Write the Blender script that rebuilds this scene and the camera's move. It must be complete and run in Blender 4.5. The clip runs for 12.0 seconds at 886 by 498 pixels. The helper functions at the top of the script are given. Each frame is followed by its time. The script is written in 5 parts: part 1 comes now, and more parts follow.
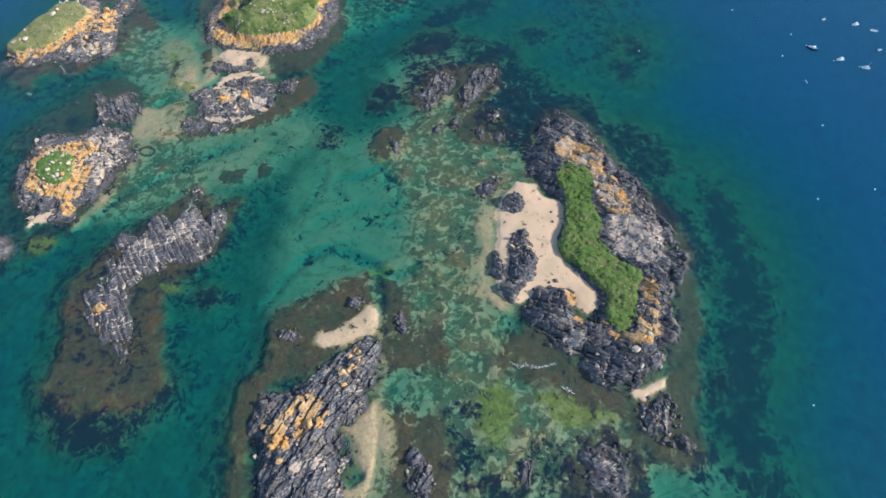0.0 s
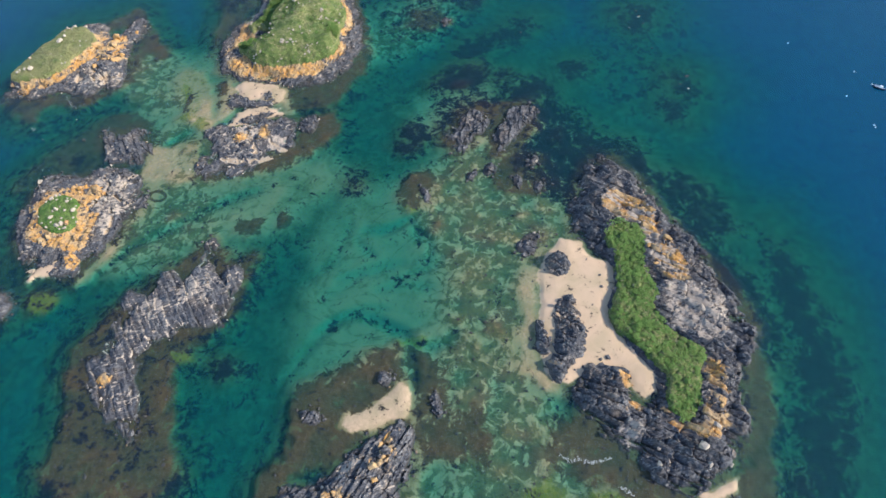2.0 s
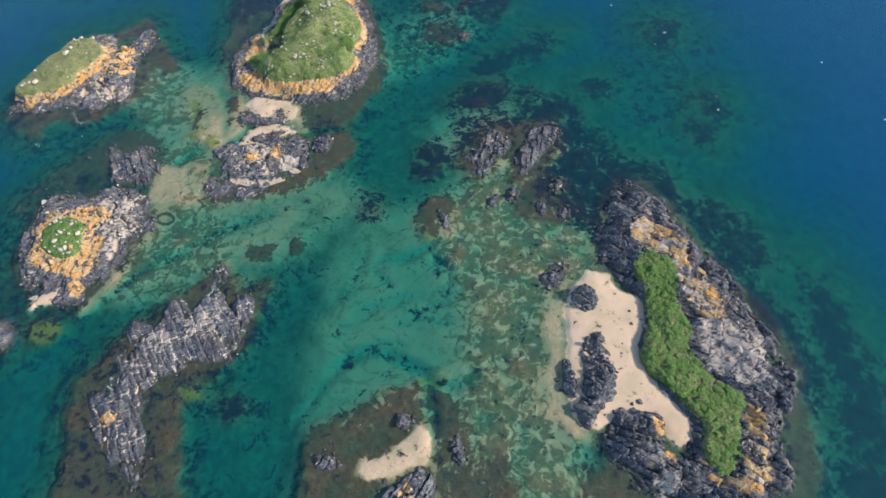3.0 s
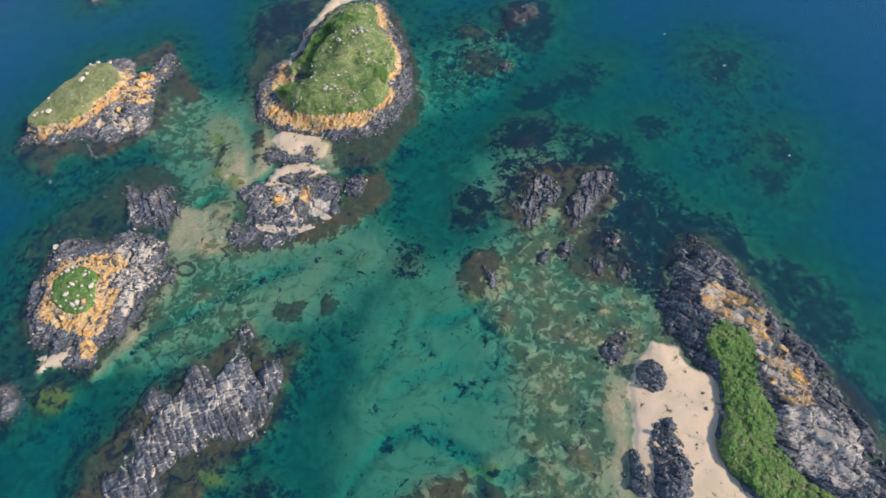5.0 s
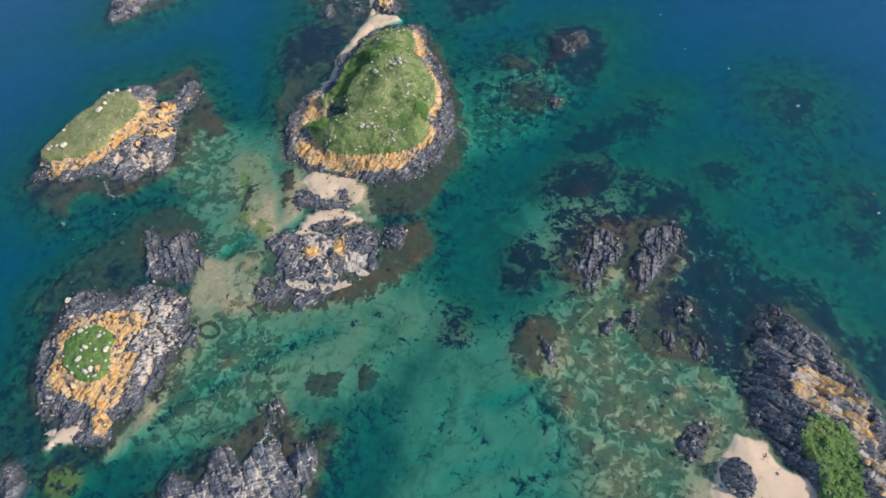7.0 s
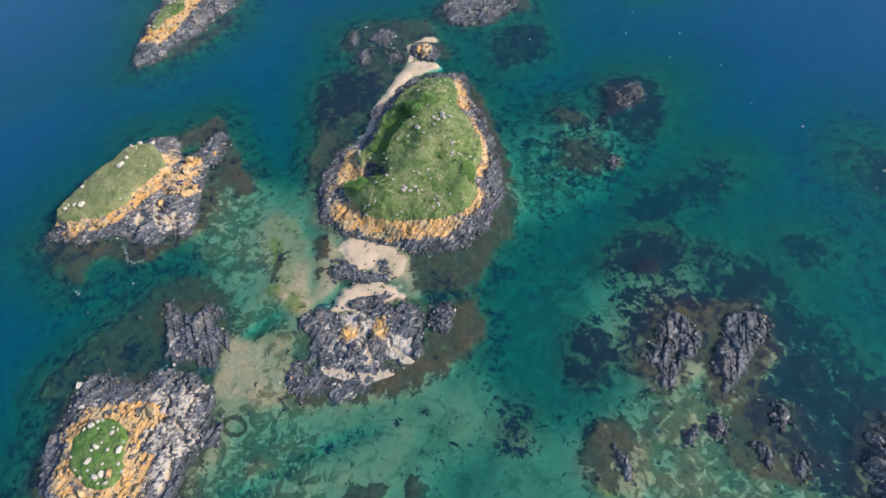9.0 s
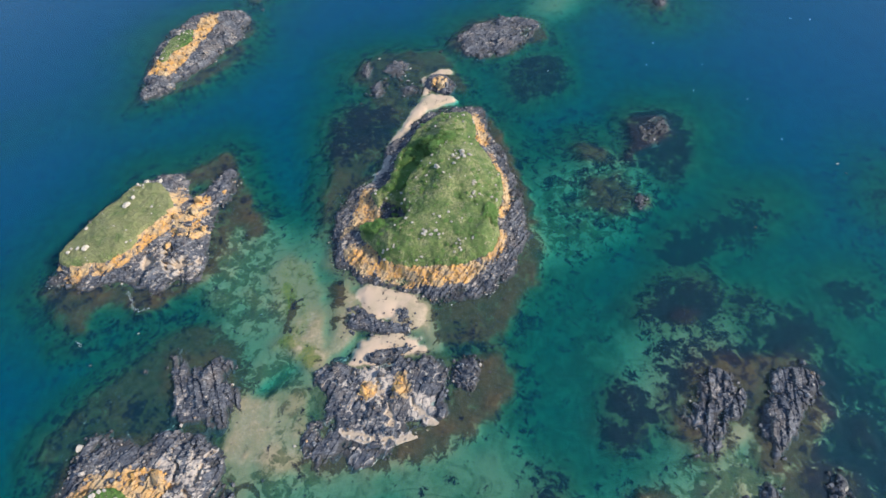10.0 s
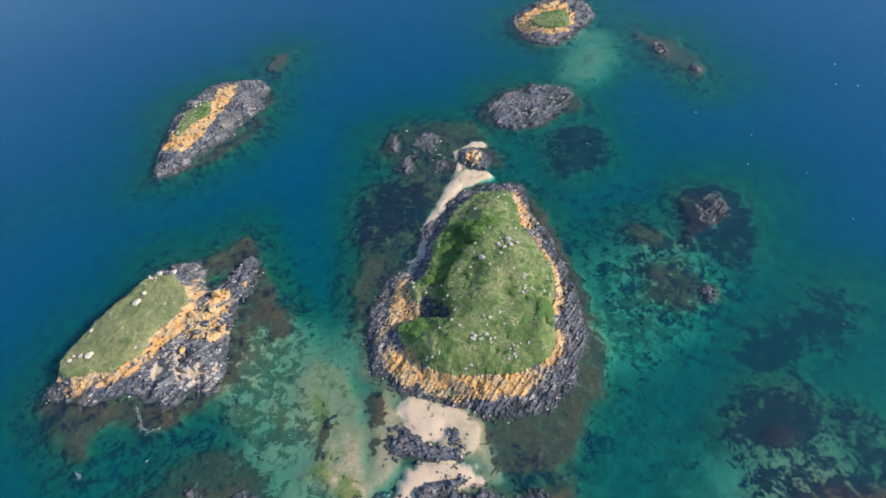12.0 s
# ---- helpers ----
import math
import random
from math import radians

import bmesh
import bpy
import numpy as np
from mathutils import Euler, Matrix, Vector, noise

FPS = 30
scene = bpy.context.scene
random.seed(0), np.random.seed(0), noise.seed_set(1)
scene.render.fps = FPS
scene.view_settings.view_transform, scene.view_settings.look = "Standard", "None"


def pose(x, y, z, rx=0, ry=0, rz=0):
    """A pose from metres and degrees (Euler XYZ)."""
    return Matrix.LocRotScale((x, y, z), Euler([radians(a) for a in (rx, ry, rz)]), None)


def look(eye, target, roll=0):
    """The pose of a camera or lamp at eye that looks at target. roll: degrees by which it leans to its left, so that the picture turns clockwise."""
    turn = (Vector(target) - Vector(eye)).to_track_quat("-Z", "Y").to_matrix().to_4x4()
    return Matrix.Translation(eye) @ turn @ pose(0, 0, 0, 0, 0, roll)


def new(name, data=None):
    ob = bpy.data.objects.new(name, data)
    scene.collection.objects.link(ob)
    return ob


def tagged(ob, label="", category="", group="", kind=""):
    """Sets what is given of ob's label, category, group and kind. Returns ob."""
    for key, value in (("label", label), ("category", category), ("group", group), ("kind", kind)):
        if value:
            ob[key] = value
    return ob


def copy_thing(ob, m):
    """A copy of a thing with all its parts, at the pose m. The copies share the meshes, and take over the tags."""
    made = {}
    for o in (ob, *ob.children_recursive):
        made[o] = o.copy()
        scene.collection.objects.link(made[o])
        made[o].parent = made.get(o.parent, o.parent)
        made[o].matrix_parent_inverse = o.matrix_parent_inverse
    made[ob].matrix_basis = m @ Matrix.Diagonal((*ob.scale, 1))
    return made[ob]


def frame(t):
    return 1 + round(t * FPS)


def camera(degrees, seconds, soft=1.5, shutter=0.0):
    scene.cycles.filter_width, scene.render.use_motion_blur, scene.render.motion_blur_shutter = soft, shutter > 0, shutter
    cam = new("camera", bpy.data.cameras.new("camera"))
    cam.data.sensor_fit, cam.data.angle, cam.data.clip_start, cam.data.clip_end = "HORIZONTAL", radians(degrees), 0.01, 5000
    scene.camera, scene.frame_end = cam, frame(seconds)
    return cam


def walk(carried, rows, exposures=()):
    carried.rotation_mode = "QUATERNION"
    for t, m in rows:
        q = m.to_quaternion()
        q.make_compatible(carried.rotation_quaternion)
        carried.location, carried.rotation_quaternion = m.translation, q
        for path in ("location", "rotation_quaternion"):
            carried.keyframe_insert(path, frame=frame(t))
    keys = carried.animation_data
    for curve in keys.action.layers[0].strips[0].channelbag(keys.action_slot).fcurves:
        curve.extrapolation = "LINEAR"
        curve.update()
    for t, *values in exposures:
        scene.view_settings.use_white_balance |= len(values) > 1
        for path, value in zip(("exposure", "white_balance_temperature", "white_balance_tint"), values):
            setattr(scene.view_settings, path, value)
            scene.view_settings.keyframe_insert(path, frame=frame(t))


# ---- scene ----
cam = camera(84.4, 12.0, soft=1.62)
PATH = [
    (0, (6.026, -234.077, 235.918), (6.291, -233.093, 234.197), -4.3),
    (0.5, (5.963, -222.848, 235.08), (6.223, -221.864, 233.359), -4.5),
    (1, (5.232, -210.863, 234.117), (5.488, -209.878, 232.395), -4.5),
    (1.5, (4.414, -200.111, 233.123), (4.665, -199.123, 231.402), -4.5),
    (2, (3.453, -188.616, 231.923), (3.697, -187.624, 230.203), -4.7),
    (2.5, (2.363, -177.72, 230.902), (2.6, -176.727, 229.182), -4.7),
    (3, (0.755, -166.22, 229.882), (0.987, -165.225, 228.162), -4.7),
    (5, (-7.305, -122.454, 224.948), (-7.101, -121.451, 223.23), -5.1),
    (5.5, (-9.447, -111.795, 223.696), (-9.252, -110.791, 221.976), -5.2),
    (6, (-11.799, -100.453, 222.149), (-11.613, -99.447, 220.431), -5.4),
    (6.5, (-14.441, -89.848, 220.7), (-14.259, -88.84, 218.983), -5.4),
    (7, (-17.407, -78.243, 219.391), (-17.231, -77.23, 217.675), -5.4),
    (9, (-28.405, -34.339, 213.631), (-28.247, -33.258, 211.956), -5.9),
    (9.5, (-31.422, -23.329, 212.972), (-31.258, -22.226, 211.312), -5.8),
    (10, (-34.181, -11.635, 212.451), (-34.013, -10.506, 210.808), -5.9),
    (10.5, (-37.188, -0.692, 211.689), (-37.015, 0.464, 210.066), -5.9),
    (11, (-40.817, 10.684, 210.916), (-40.634, 11.873, 209.318), -5.8),
    (11.5, (-44.484, 21.218, 210.173), (-44.29, 22.436, 208.599), -5.8),
    (12, (-47.618, 32.552, 209.927), (-47.413, 33.801, 208.378), -5.9),
]
walk(cam, [(t, look(eye, target, roll)) for t, eye, target, roll in PATH], [(0, 0.89, 6150, 10), (6, 0.81, 6070, 10), (12, 0.90, 5900, 10)])


# ---- light ----
SUN_AZ, SUN_EL = 113.0, 31.0          # degrees clockwise from +y, degrees above the horizon
world = bpy.data.worlds.new("sky")
world.use_nodes = True
scene.world = world
sky = world.node_tree.nodes.new("ShaderNodeTexSky")
sky.sky_type, sky.sun_disc = "NISHITA", False
sky.sun_elevation, sky.sun_rotation = radians(SUN_EL), radians(SUN_AZ)
sky.air_density, sky.dust_density = 1.0, 0.3
backing = world.node_tree.nodes["Background"]
backing.inputs[1].default_value = 0.155
world.node_tree.links.new(sky.outputs[0], backing.inputs[0])
sun = new("sun", bpy.data.lights.new("sun", "SUN"))
sun.data.energy, sun.data.angle, sun.data.color = 3.75, radians(0.6), (1.0, 0.87, 0.70)
to_sun = Vector((math.sin(radians(SUN_AZ)) * math.cos(radians(SUN_EL)), math.cos(radians(SUN_AZ)) * math.cos(radians(SUN_EL)), math.sin(radians(SUN_EL))))
sun.matrix_world = look(to_sun * 400, (0, 0, 0))


# ---- materials ----
class Nodes:
    """A short hand for node materials."""

    def __init__(self, name, rough=0.9, bump=None):
        self.mat = bpy.data.materials.new(name)
        self.mat.use_nodes = True
        self.tree = self.mat.node_tree
        self.bsdf = self.tree.nodes["Principled BSDF"]
        self.bsdf.inputs["Roughness"].default_value = rough
        self.bsdf.inputs["Specular IOR Level"].default_value = 0.25

    def node(self, kind, *links):
        made = self.tree.nodes.new(kind)
        for slot, value in links:
            self.put(made.inputs[slot], value)
        return made

    def put(self, socket, value):
        if isinstance(value, bpy.types.NodeSocket):
            self.tree.links.new(value, socket)
        elif isinstance(value, tuple) and len(value) == 3 and socket.type == "RGBA":
            socket.default_value = (*value, 1)
        else:
            socket.default_value = value

    def where(self):
        return self.node("ShaderNodeNewGeometry").outputs["Position"]

    def attr(self, name):
        made = self.node("ShaderNodeAttribute")
        made.attribute_name = name
        return made.outputs["Fac"]

    def rnd(self):
        return self.node("ShaderNodeObjectInfo").outputs["Random"]

    def math(self, op, a, b=0.0, clamp=False):
        made = self.node("ShaderNodeMath", (0, a), (1, b))
        made.operation, made.use_clamp = op, clamp
        return made.outputs[0]

    def step(self, v, lo, hi, a=0.0, b=1.0):
        made = self.node("ShaderNodeMapRange", (0, v), (1, lo), (2, hi), (3, a), (4, b))
        made.interpolation_type = "SMOOTHSTEP"
        return made.outputs[0]

    def noise(self, size, detail=4.0, rough=0.55, warp=0.0, at=None):
        return self.node("ShaderNodeTexNoise", ("Vector", at or self.where()), ("Scale", 1.0 / size), ("Detail", detail), ("Roughness", rough), ("Distortion", warp)).outputs["Fac"]

    def mix(self, fac, a, b):
        made = self.node("ShaderNodeMix")
        made.data_type = "RGBA"
        self.put(made.inputs[0], fac), self.put(made.inputs[6], a), self.put(made.inputs[7], b)
        return made.outputs[2]

    def stretch(self, angle, sx, sy, sz=1.0):
        return self.node("ShaderNodeMapping", (0, self.where()), (2, (0, 0, radians(angle))), (3, (sx, sy, sz))).outputs[0]

    def bump(self, height, depth, strength=1.0):
        return self.node("ShaderNodeBump", ("Strength", strength), ("Distance", depth), ("Height", height)).outputs[0]

    def done(self, colour, normal=None):
        self.put(self.bsdf.inputs["Base Color"], colour)
        if normal:
            self.put(self.bsdf.inputs["Normal"], normal)
        return self.mat


def seabed_material():
    m = Nodes("seabed", 0.85)
    huge, big, mid, fine, tiny = m.noise(40, 3), m.noise(15, 5, 0.6, 0.8), m.noise(6, 5, 0.62, 1.0), m.noise(2.0, 4, 0.6, 0.6), m.noise(0.7, 3)
    grain = m.math("ADD", m.math("ADD", m.math("MULTIPLY", big, 0.40), m.math("MULTIPLY", mid, 0.36)), m.math("MULTIPLY", fine, 0.24))
    sand = m.mix(m.step(m.math("ADD", m.attr("dry"), m.math("MULTIPLY", m.math("SUBTRACT", fine, 0.5), 0.5)), 0.3, 0.7), (0.200, 0.178, 0.098), (0.52, 0.375, 0.255))
    sand = m.mix(m.step(big, 0.35, 0.7, 0, 0.4), sand, (0.24, 0.23, 0.12))
    sand = m.mix(m.math("MULTIPLY", m.step(tiny, 0.45, 0.75, 0, 0.3), m.math("SUBTRACT", 1.0, m.attr("dry"))), sand, (0.20, 0.17, 0.10))
    growth = m.math("MULTIPLY", m.step(m.math("ADD", huge, m.math("MULTIPLY", m.math("SUBTRACT", grain, 0.5), 0.9)), 0.5, 0.75), m.math("SUBTRACT", 1.0, m.attr("dry")))
    sand = m.mix(m.math("MULTIPLY", growth, 0.65), sand, (0.06, 0.085, 0.035))
    bright = m.step(m.math("ADD", m.attr("bright"), m.math("MULTIPLY", m.math("SUBTRACT", grain, 0.5), 1.6)), 0.1, 0.9)
    gravel = m.mix(m.step(mid, 0.35, 0.65), (0.044, 0.060, 0.030), (0.078, 0.094, 0.046))
    sand = m.mix(m.math("MULTIPLY", m.attr("mottle"), m.math("SUBTRACT", 0.75, m.attr("dry"), True)), sand, m.mix(m.step(big, 0.4, 0.65), (0.215, 0.225, 0.12), (0.32, 0.28, 0.155)))
    gravel = m.mix(m.step(m.noise(18, 6, 0.65, 0.9), 0.5, 0.68, 0, 0.35), gravel, (0.012, 0.019, 0.016))
    sand = m.mix(bright, gravel, sand)
    # thin lines of drifting weed on the sand flats
    ridge = m.node("ShaderNodeTexNoise", ("Vector", m.stretch(35, 0.75, 1.15)), ("Scale", 0.036), ("Detail", 3.0), ("Roughness", 0.5), ("Distortion", 1.6)).outputs["Fac"]
    lines = m.step(m.math("ABSOLUTE", m.math("SUBTRACT", ridge, 0.5)), 0.004, 0.045, 1, 0)
    lines = m.math("MULTIPLY", lines, m.step(mid, 0.35, 0.6))
    sand = m.mix(m.math("MULTIPLY", lines, m.math("MULTIPLY", m.attr("lines"), 0.55)), sand, (0.05, 0.075, 0.035))
    turf = m.mix(m.step(fine, 0.35, 0.65), (0.024, 0.046, 0.024), (0.066, 0.084, 0.034))
    turf = m.mix(m.step(m.noise(16, 4, 0.6), 0.52, 0.62, 0, 0.8), turf, (0.050, 0.042, 0.026))
    swirl = m.math("ADD", m.math("MULTIPLY", m.noise(5.5, 6, 0.70, 0.7), 0.7), m.math("MULTIPLY", big, 0.3))
    net = m.math("ADD", m.math("MULTIPLY", m.noise(5.2, 6, 0.66, 0.8), 0.75), m.math("MULTIPLY", big, 0.25))
    patch = m.math("ADD", net, m.math("MULTIPLY", m.math("SUBTRACT", m.attr("mottle"), 0.5), 0.10))
    out = m.mix(m.math("MULTIPLY", m.step(patch, 0.475, 0.56, 0, 0.85), m.step(m.attr("mottle"), 0.05, 0.3)), sand, turf)
    alga = m.mix(m.step(fine, 0.3, 0.7), (0.060, 0.105, 0.014), (0.15, 0.165, 0.026))
    out = m.mix(m.math("MULTIPLY", m.step(m.math("ADD", m.attr("algae"), m.math("MULTIPLY", m.math("SUBTRACT", swirl, 0.5), 3.2)), 0.3, 1.0), 0.75), out, alga)
    weed = m.mix(m.step(fine, 0.3, 0.7), (0.036, 0.032, 0.018), (0.072, 0.060, 0.034))
    weed = m.mix(m.step(tiny, 0.55, 0.8, 0, 0.3), weed, (0.10, 0.086, 0.058))
    weed = m.mix(m.step(big, 0.5, 0.7, 0, 0.4), weed, (0.046, 0.046, 0.022))
    weed = m.mix(m.math("MULTIPLY", m.step(mid, 0.58, 0.68, 0, 0.4), m.step(fine, 0.4, 0.6)), weed, (0.024, 0.022, 0.018))
    amount = m.math("ADD", m.attr("weed"), m.math("MULTIPLY", m.math("SUBTRACT", swirl, 0.5), 4.0))
    out = m.mix(m.step(amount, 0.40, 0.62), out, weed)
    # dark kelp; its navy cast paints in blue scatter from water and air
    kelp = m.mix(m.step(fine, 0.35, 0.7), (0.002, 0.005, 0.014), (0.009, 0.012, 0.022))
    amount = m.math("ADD", m.attr("kelp"), m.math("MULTIPLY", m.math("SUBTRACT", m.math("ADD", m.math("MULTIPLY", swirl, 0.75), m.math("MULTIPLY", fine, 0.25)), 0.5), 6.4))
    out = m.mix(m.step(amount, 0.30, 0.80), out, kelp)
    rough = m.math("MULTIPLY", m.math("ADD", fine, tiny), m.math("SUBTRACT", 1.0, m.math("MULTIPLY", m.attr("dry"), 0.8)))
    return m.done(out, m.bump(rough, 0.35, 0.7))


def rock_colours(m, cell, orange, pale, light_a=(0.27, 0.235, 0.20), light_b=(0.40, 0.335, 0.275), strike=55):
    """Dark slabby schist with cracks along its strike, a black tidal band, grey tops, orange lichen and sandy patches."""
    z = m.node("ShaderNodeSeparateXYZ", (0, m.where())).outputs[2]
    big, fine, tiny = m.noise(7, 4), m.noise(1.3, 5, 0.65), m.noise(0.35, 3)
    along = m.stretch(-strike, 0.20, 1.3)
    grain = m.node("ShaderNodeTexNoise", ("Vector", along), ("Scale", 0.75), ("Detail", 4.0), ("Roughness", 0.6)).outputs["Fac"]
    vein = m.node("ShaderNodeTexNoise", ("Vector", along), ("Scale", 0.36), ("Detail", 4.0), ("Roughness", 0.6), ("Distortion", 0.7)).outputs["Fac"]
    dark = m.mix(m.step(fine, 0.3, 0.7), (0.040, 0.045, 0.056), (0.104, 0.108, 0.122))
    dark = m.mix(m.step(cell, 0.55, 0.88, 0, 0.7), dark, (0.178, 0.177, 0.180))
    dark = m.mix(m.math("MULTIPLY", m.step(m.noise(9, 4, 0.6), 0.46, 0.64, 0, 0.5), m.step(z, 0.5, 1.8)), dark, (0.165, 0.130, 0.100))
    high = m.step(m.math("ADD", z, m.math("MULTIPLY", m.math("SUBTRACT", big, 0.5), 3.0)), 0.8, 2.6)
    tops = m.math("MULTIPLY", m.step(vein, 0.50, 0.60), m.step(fine, 0.44, 0.60, 0, 0.54))
    dark = m.mix(m.math("MULTIPLY", high, tops), dark, (0.335, 0.315, 0.290))
    crack = m.step(m.math("ABSOLUTE", m.math("SUBTRACT", grain, 0.47)), 0.012, 0.045, 0.85, 0)
    dark = m.mix(crack, dark, (0.022, 0.022, 0.028))
    low = m.step(m.math("ADD", z, m.math("MULTIPLY", m.math("SUBTRACT", big, 0.5), 1.6)), 0.15, 0.9, 1, 0)
    dark = m.mix(m.math("MULTIPLY", low, 0.62), dark, (0.042, 0.037, 0.029))
    light = m.mix(m.step(tiny, 0.3, 0.7), light_a, light_b)
    out = m.mix(m.step(m.math("ADD", pale, m.math("MULTIPLY", m.math("SUBTRACT", m.math("ADD", m.math("MULTIPLY", grain, 0.45), m.math("MULTIPLY", m.noise(4, 5, 0.65, 1.0), 0.55)), 0.5), 4.2)), 0.40, 0.70), dark, light)
    out = m.mix(m.step(pale, 1.4, 1.9), out, m.mix(m.step(fine, 0.35, 0.65), (0.33, 0.26, 0.185), (0.44, 0.34, 0.24)))
    lichen = m.mix(m.step(big, 0.35, 0.65), (0.52, 0.27, 0.065), (0.44, 0.31, 0.16))
    lichen = m.mix(m.step(fine, 0.42, 0.66, 0, 0.8), lichen, (0.20, 0.155, 0.12))
    amount = m.math("ADD", orange, m.math("MULTIPLY", m.math("SUBTRACT", m.math("ADD", m.math("MULTIPLY", fine, 0.5), m.math("MULTIPLY", cell, 0.5)), 0.5), 2.3))
    out = m.mix(m.step(amount, 0.48, 0.72), out, lichen)
    return out, m.bump(m.math("ADD", m.math("ADD", fine, m.math("MULTIPLY", grain, 1.6)), m.math("MULTIPLY", tiny, 0.3)), 0.14, 0.7)


ROCKS = {}


def rock_material(strike):
    if strike not in ROCKS:
        m = Nodes("rock", 0.82)
        ROCKS[strike] = m.done(*rock_colours(m, m.attr("cell"), m.attr("orange"), m.attr("pale"), strike=strike))
    return ROCKS[strike]


def boulder_material(name, orange, pale, *lights):
    m = Nodes(name, 0.85)
    return m.done(*rock_colours(m, m.rnd(), orange, pale, *lights))


def turf_material():
    m = Nodes("turf", 0.95)
    big, mid, fine, tiny = m.noise(13, 5, 0.6, 0.5), m.noise(3.6, 5, 0.65, 0.6), m.noise(1.0, 5, 0.7), m.noise(0.28, 3)
    out = m.mix(m.step(mid, 0.32, 0.68), (0.088, 0.148, 0.036), (0.185, 0.228, 0.070))
    out = m.mix(m.step(big, 0.48, 0.60, 0, 0.6), out, (0.260, 0.250, 0.115))
    out = m.mix(m.step(big, 0.40, 0.48, 0.9, 0), out, (0.055, 0.112, 0.026))
    out = m.mix(m.step(fine, 0.45, 0.60, 0, 0.9), out, (0.045, 0.078, 0.020))
    out = m.mix(m.math("MULTIPLY", m.step(mid, 0.55, 0.66), m.step(fine, 0.42, 0.54, 0.85, 0)), out, (0.33, 0.275, 0.18))
    out = m.mix(m.step(m.math("ADD", fine, m.math("MULTIPLY", tiny, 0.5)), 0.86, 0.98, 0, 0.9), out, (0.36, 0.33, 0.26))
    out = m.mix(m.math("MULTIPLY", m.attr("fresh"), m.step(fine, 0.6, 0.45)), out, m.mix(m.step(mid, 0.4, 0.6), (0.070, 0.175, 0.026), (0.125, 0.225, 0.045)))
    out = m.mix(m.math("MULTIPLY", m.attr("sere"), m.step(m.noise(9, 4, 0.6), 0.3, 0.6, 0.35, 1.0)), out, (0.275, 0.250, 0.115))
    return m.done(out, m.bump(m.math("ADD", fine, m.math("MULTIPLY", tiny, 0.6)), 0.8, 1.0))


def leaf_material(name, a, b):
    m = Nodes(name, 0.7)
    island = m.node("ShaderNodeNewGeometry").outputs["Random Per Island"]
    out = m.mix(island, a, b)
    out = m.mix(m.step(m.noise(6, 4, 0.6), 0.42, 0.62, 0, 0.7), out, (0.135, 0.212, 0.052))
    return m.done(out)


def water_material():
    """Clear water over a bed: its depth filters what lies below and adds its own blue-green scatter."""
    m = Nodes("sea_water")
    d = m.attr("depth")
    ripple = m.math("ADD", m.noise(2.4, 4, 0.6, 0.4), m.math("MULTIPLY", m.noise(9, 3), 0.8))
    drift = m.math("ADD", d, m.math("MULTIPLY", m.math("SUBTRACT", m.noise(45, 5, 0.58, 0.8), 0.5), m.math("MULTIPLY", d, 0.4)))
    clear = m.node("ShaderNodeCombineColor", (0, m.math("POWER", 0.61, drift)), (1, m.math("POWER", 0.900, drift)), (2, m.math("POWER", 0.912, drift)))
    ramp = m.node("ShaderNodeValToRGB", (0, m.math("DIVIDE", drift, 14.0)))
    stops = ramp.color_ramp.elements
    stops[0].position, stops[0].color = 0.0, (0, 0, 0, 1)
    stops[1].position, stops[1].color = 1.0, (0.001, 0.0440, 0.099, 1)
    for at, colour in ((0.14, (0.002, 0.0105, 0.0128, 1)), (0.30, (0.002, 0.0248, 0.0295, 1)), (0.48, (0.001, 0.0312, 0.063, 1)), (0.68, (0.001, 0.0375, 0.087, 1))):
        stop = stops.new(at)
        stop.color = colour
    normal = m.bump(ripple, 0.12, 0.5)
    body = m.node("ShaderNodeBsdfDiffuse", (0, ramp.outputs[0]))
    see = m.node("ShaderNodeBsdfTransparent", (0, clear.outputs[0]))
    shine = m.node("ShaderNodeBsdfGlossy", ("Roughness", 0.16), ("Normal", normal))
    both = m.node("ShaderNodeAddShader", (0, body.outputs[0]), (1, see.outputs[0]))
    face = m.node("ShaderNodeLayerWeight", ("Normal", normal)).outputs["Facing"]
    gloss = m.math("ADD", 0.016, m.math("MULTIPLY", 0.45, m.math("POWER", face, 4.0)))
    out = m.node("ShaderNodeMixShader", (0, gloss), (1, both.outputs[0]), (2, shine.outputs[0]))
    m.tree.links.new(out.outputs[0], m.tree.nodes["Material Output"].inputs[0])
    return m.mat


def paint_material(name, colour, rough=0.35, metal=0.0):
    m = Nodes(name, rough)
    m.bsdf.inputs["Metallic"].default_value = metal
    worn = tuple(c * 0.7 for c in colour)
    return m.done(m.mix(m.step(m.noise(0.8, 4), 0.45, 0.75, 0, 0.6), colour, worn))


SEABED, WATER, TURF = seabed_material(), water_material(), turf_material()
DARK_STONE, ORANGE_STONE, PALE_STONE = boulder_material("dark_stone", -1.0, 0.05), boulder_material("lichen_stone", 0.85, 0.0), boulder_material("pale_stone", -0.6, 1.2, (0.31, 0.275, 0.225), (0.46, 0.40, 0.32))
LEAF, DARK_LEAF = leaf_material("leaf", (0.088, 0.180, 0.034), (0.142, 0.238, 0.054)), leaf_material("dark_leaf", (0.050, 0.105, 0.020), (0.105, 0.175, 0.036))
WHITE, NAVY, GREY, DECK = paint_material("white_paint", (0.88, 0.88, 0.87)), paint_material("navy_paint", (0.03, 0.04, 0.07)), paint_material("alloy", (0.5, 0.5, 0.5), 0.3, 0.8), paint_material("deck_boards", (0.45, 0.36, 0.25), 0.6)
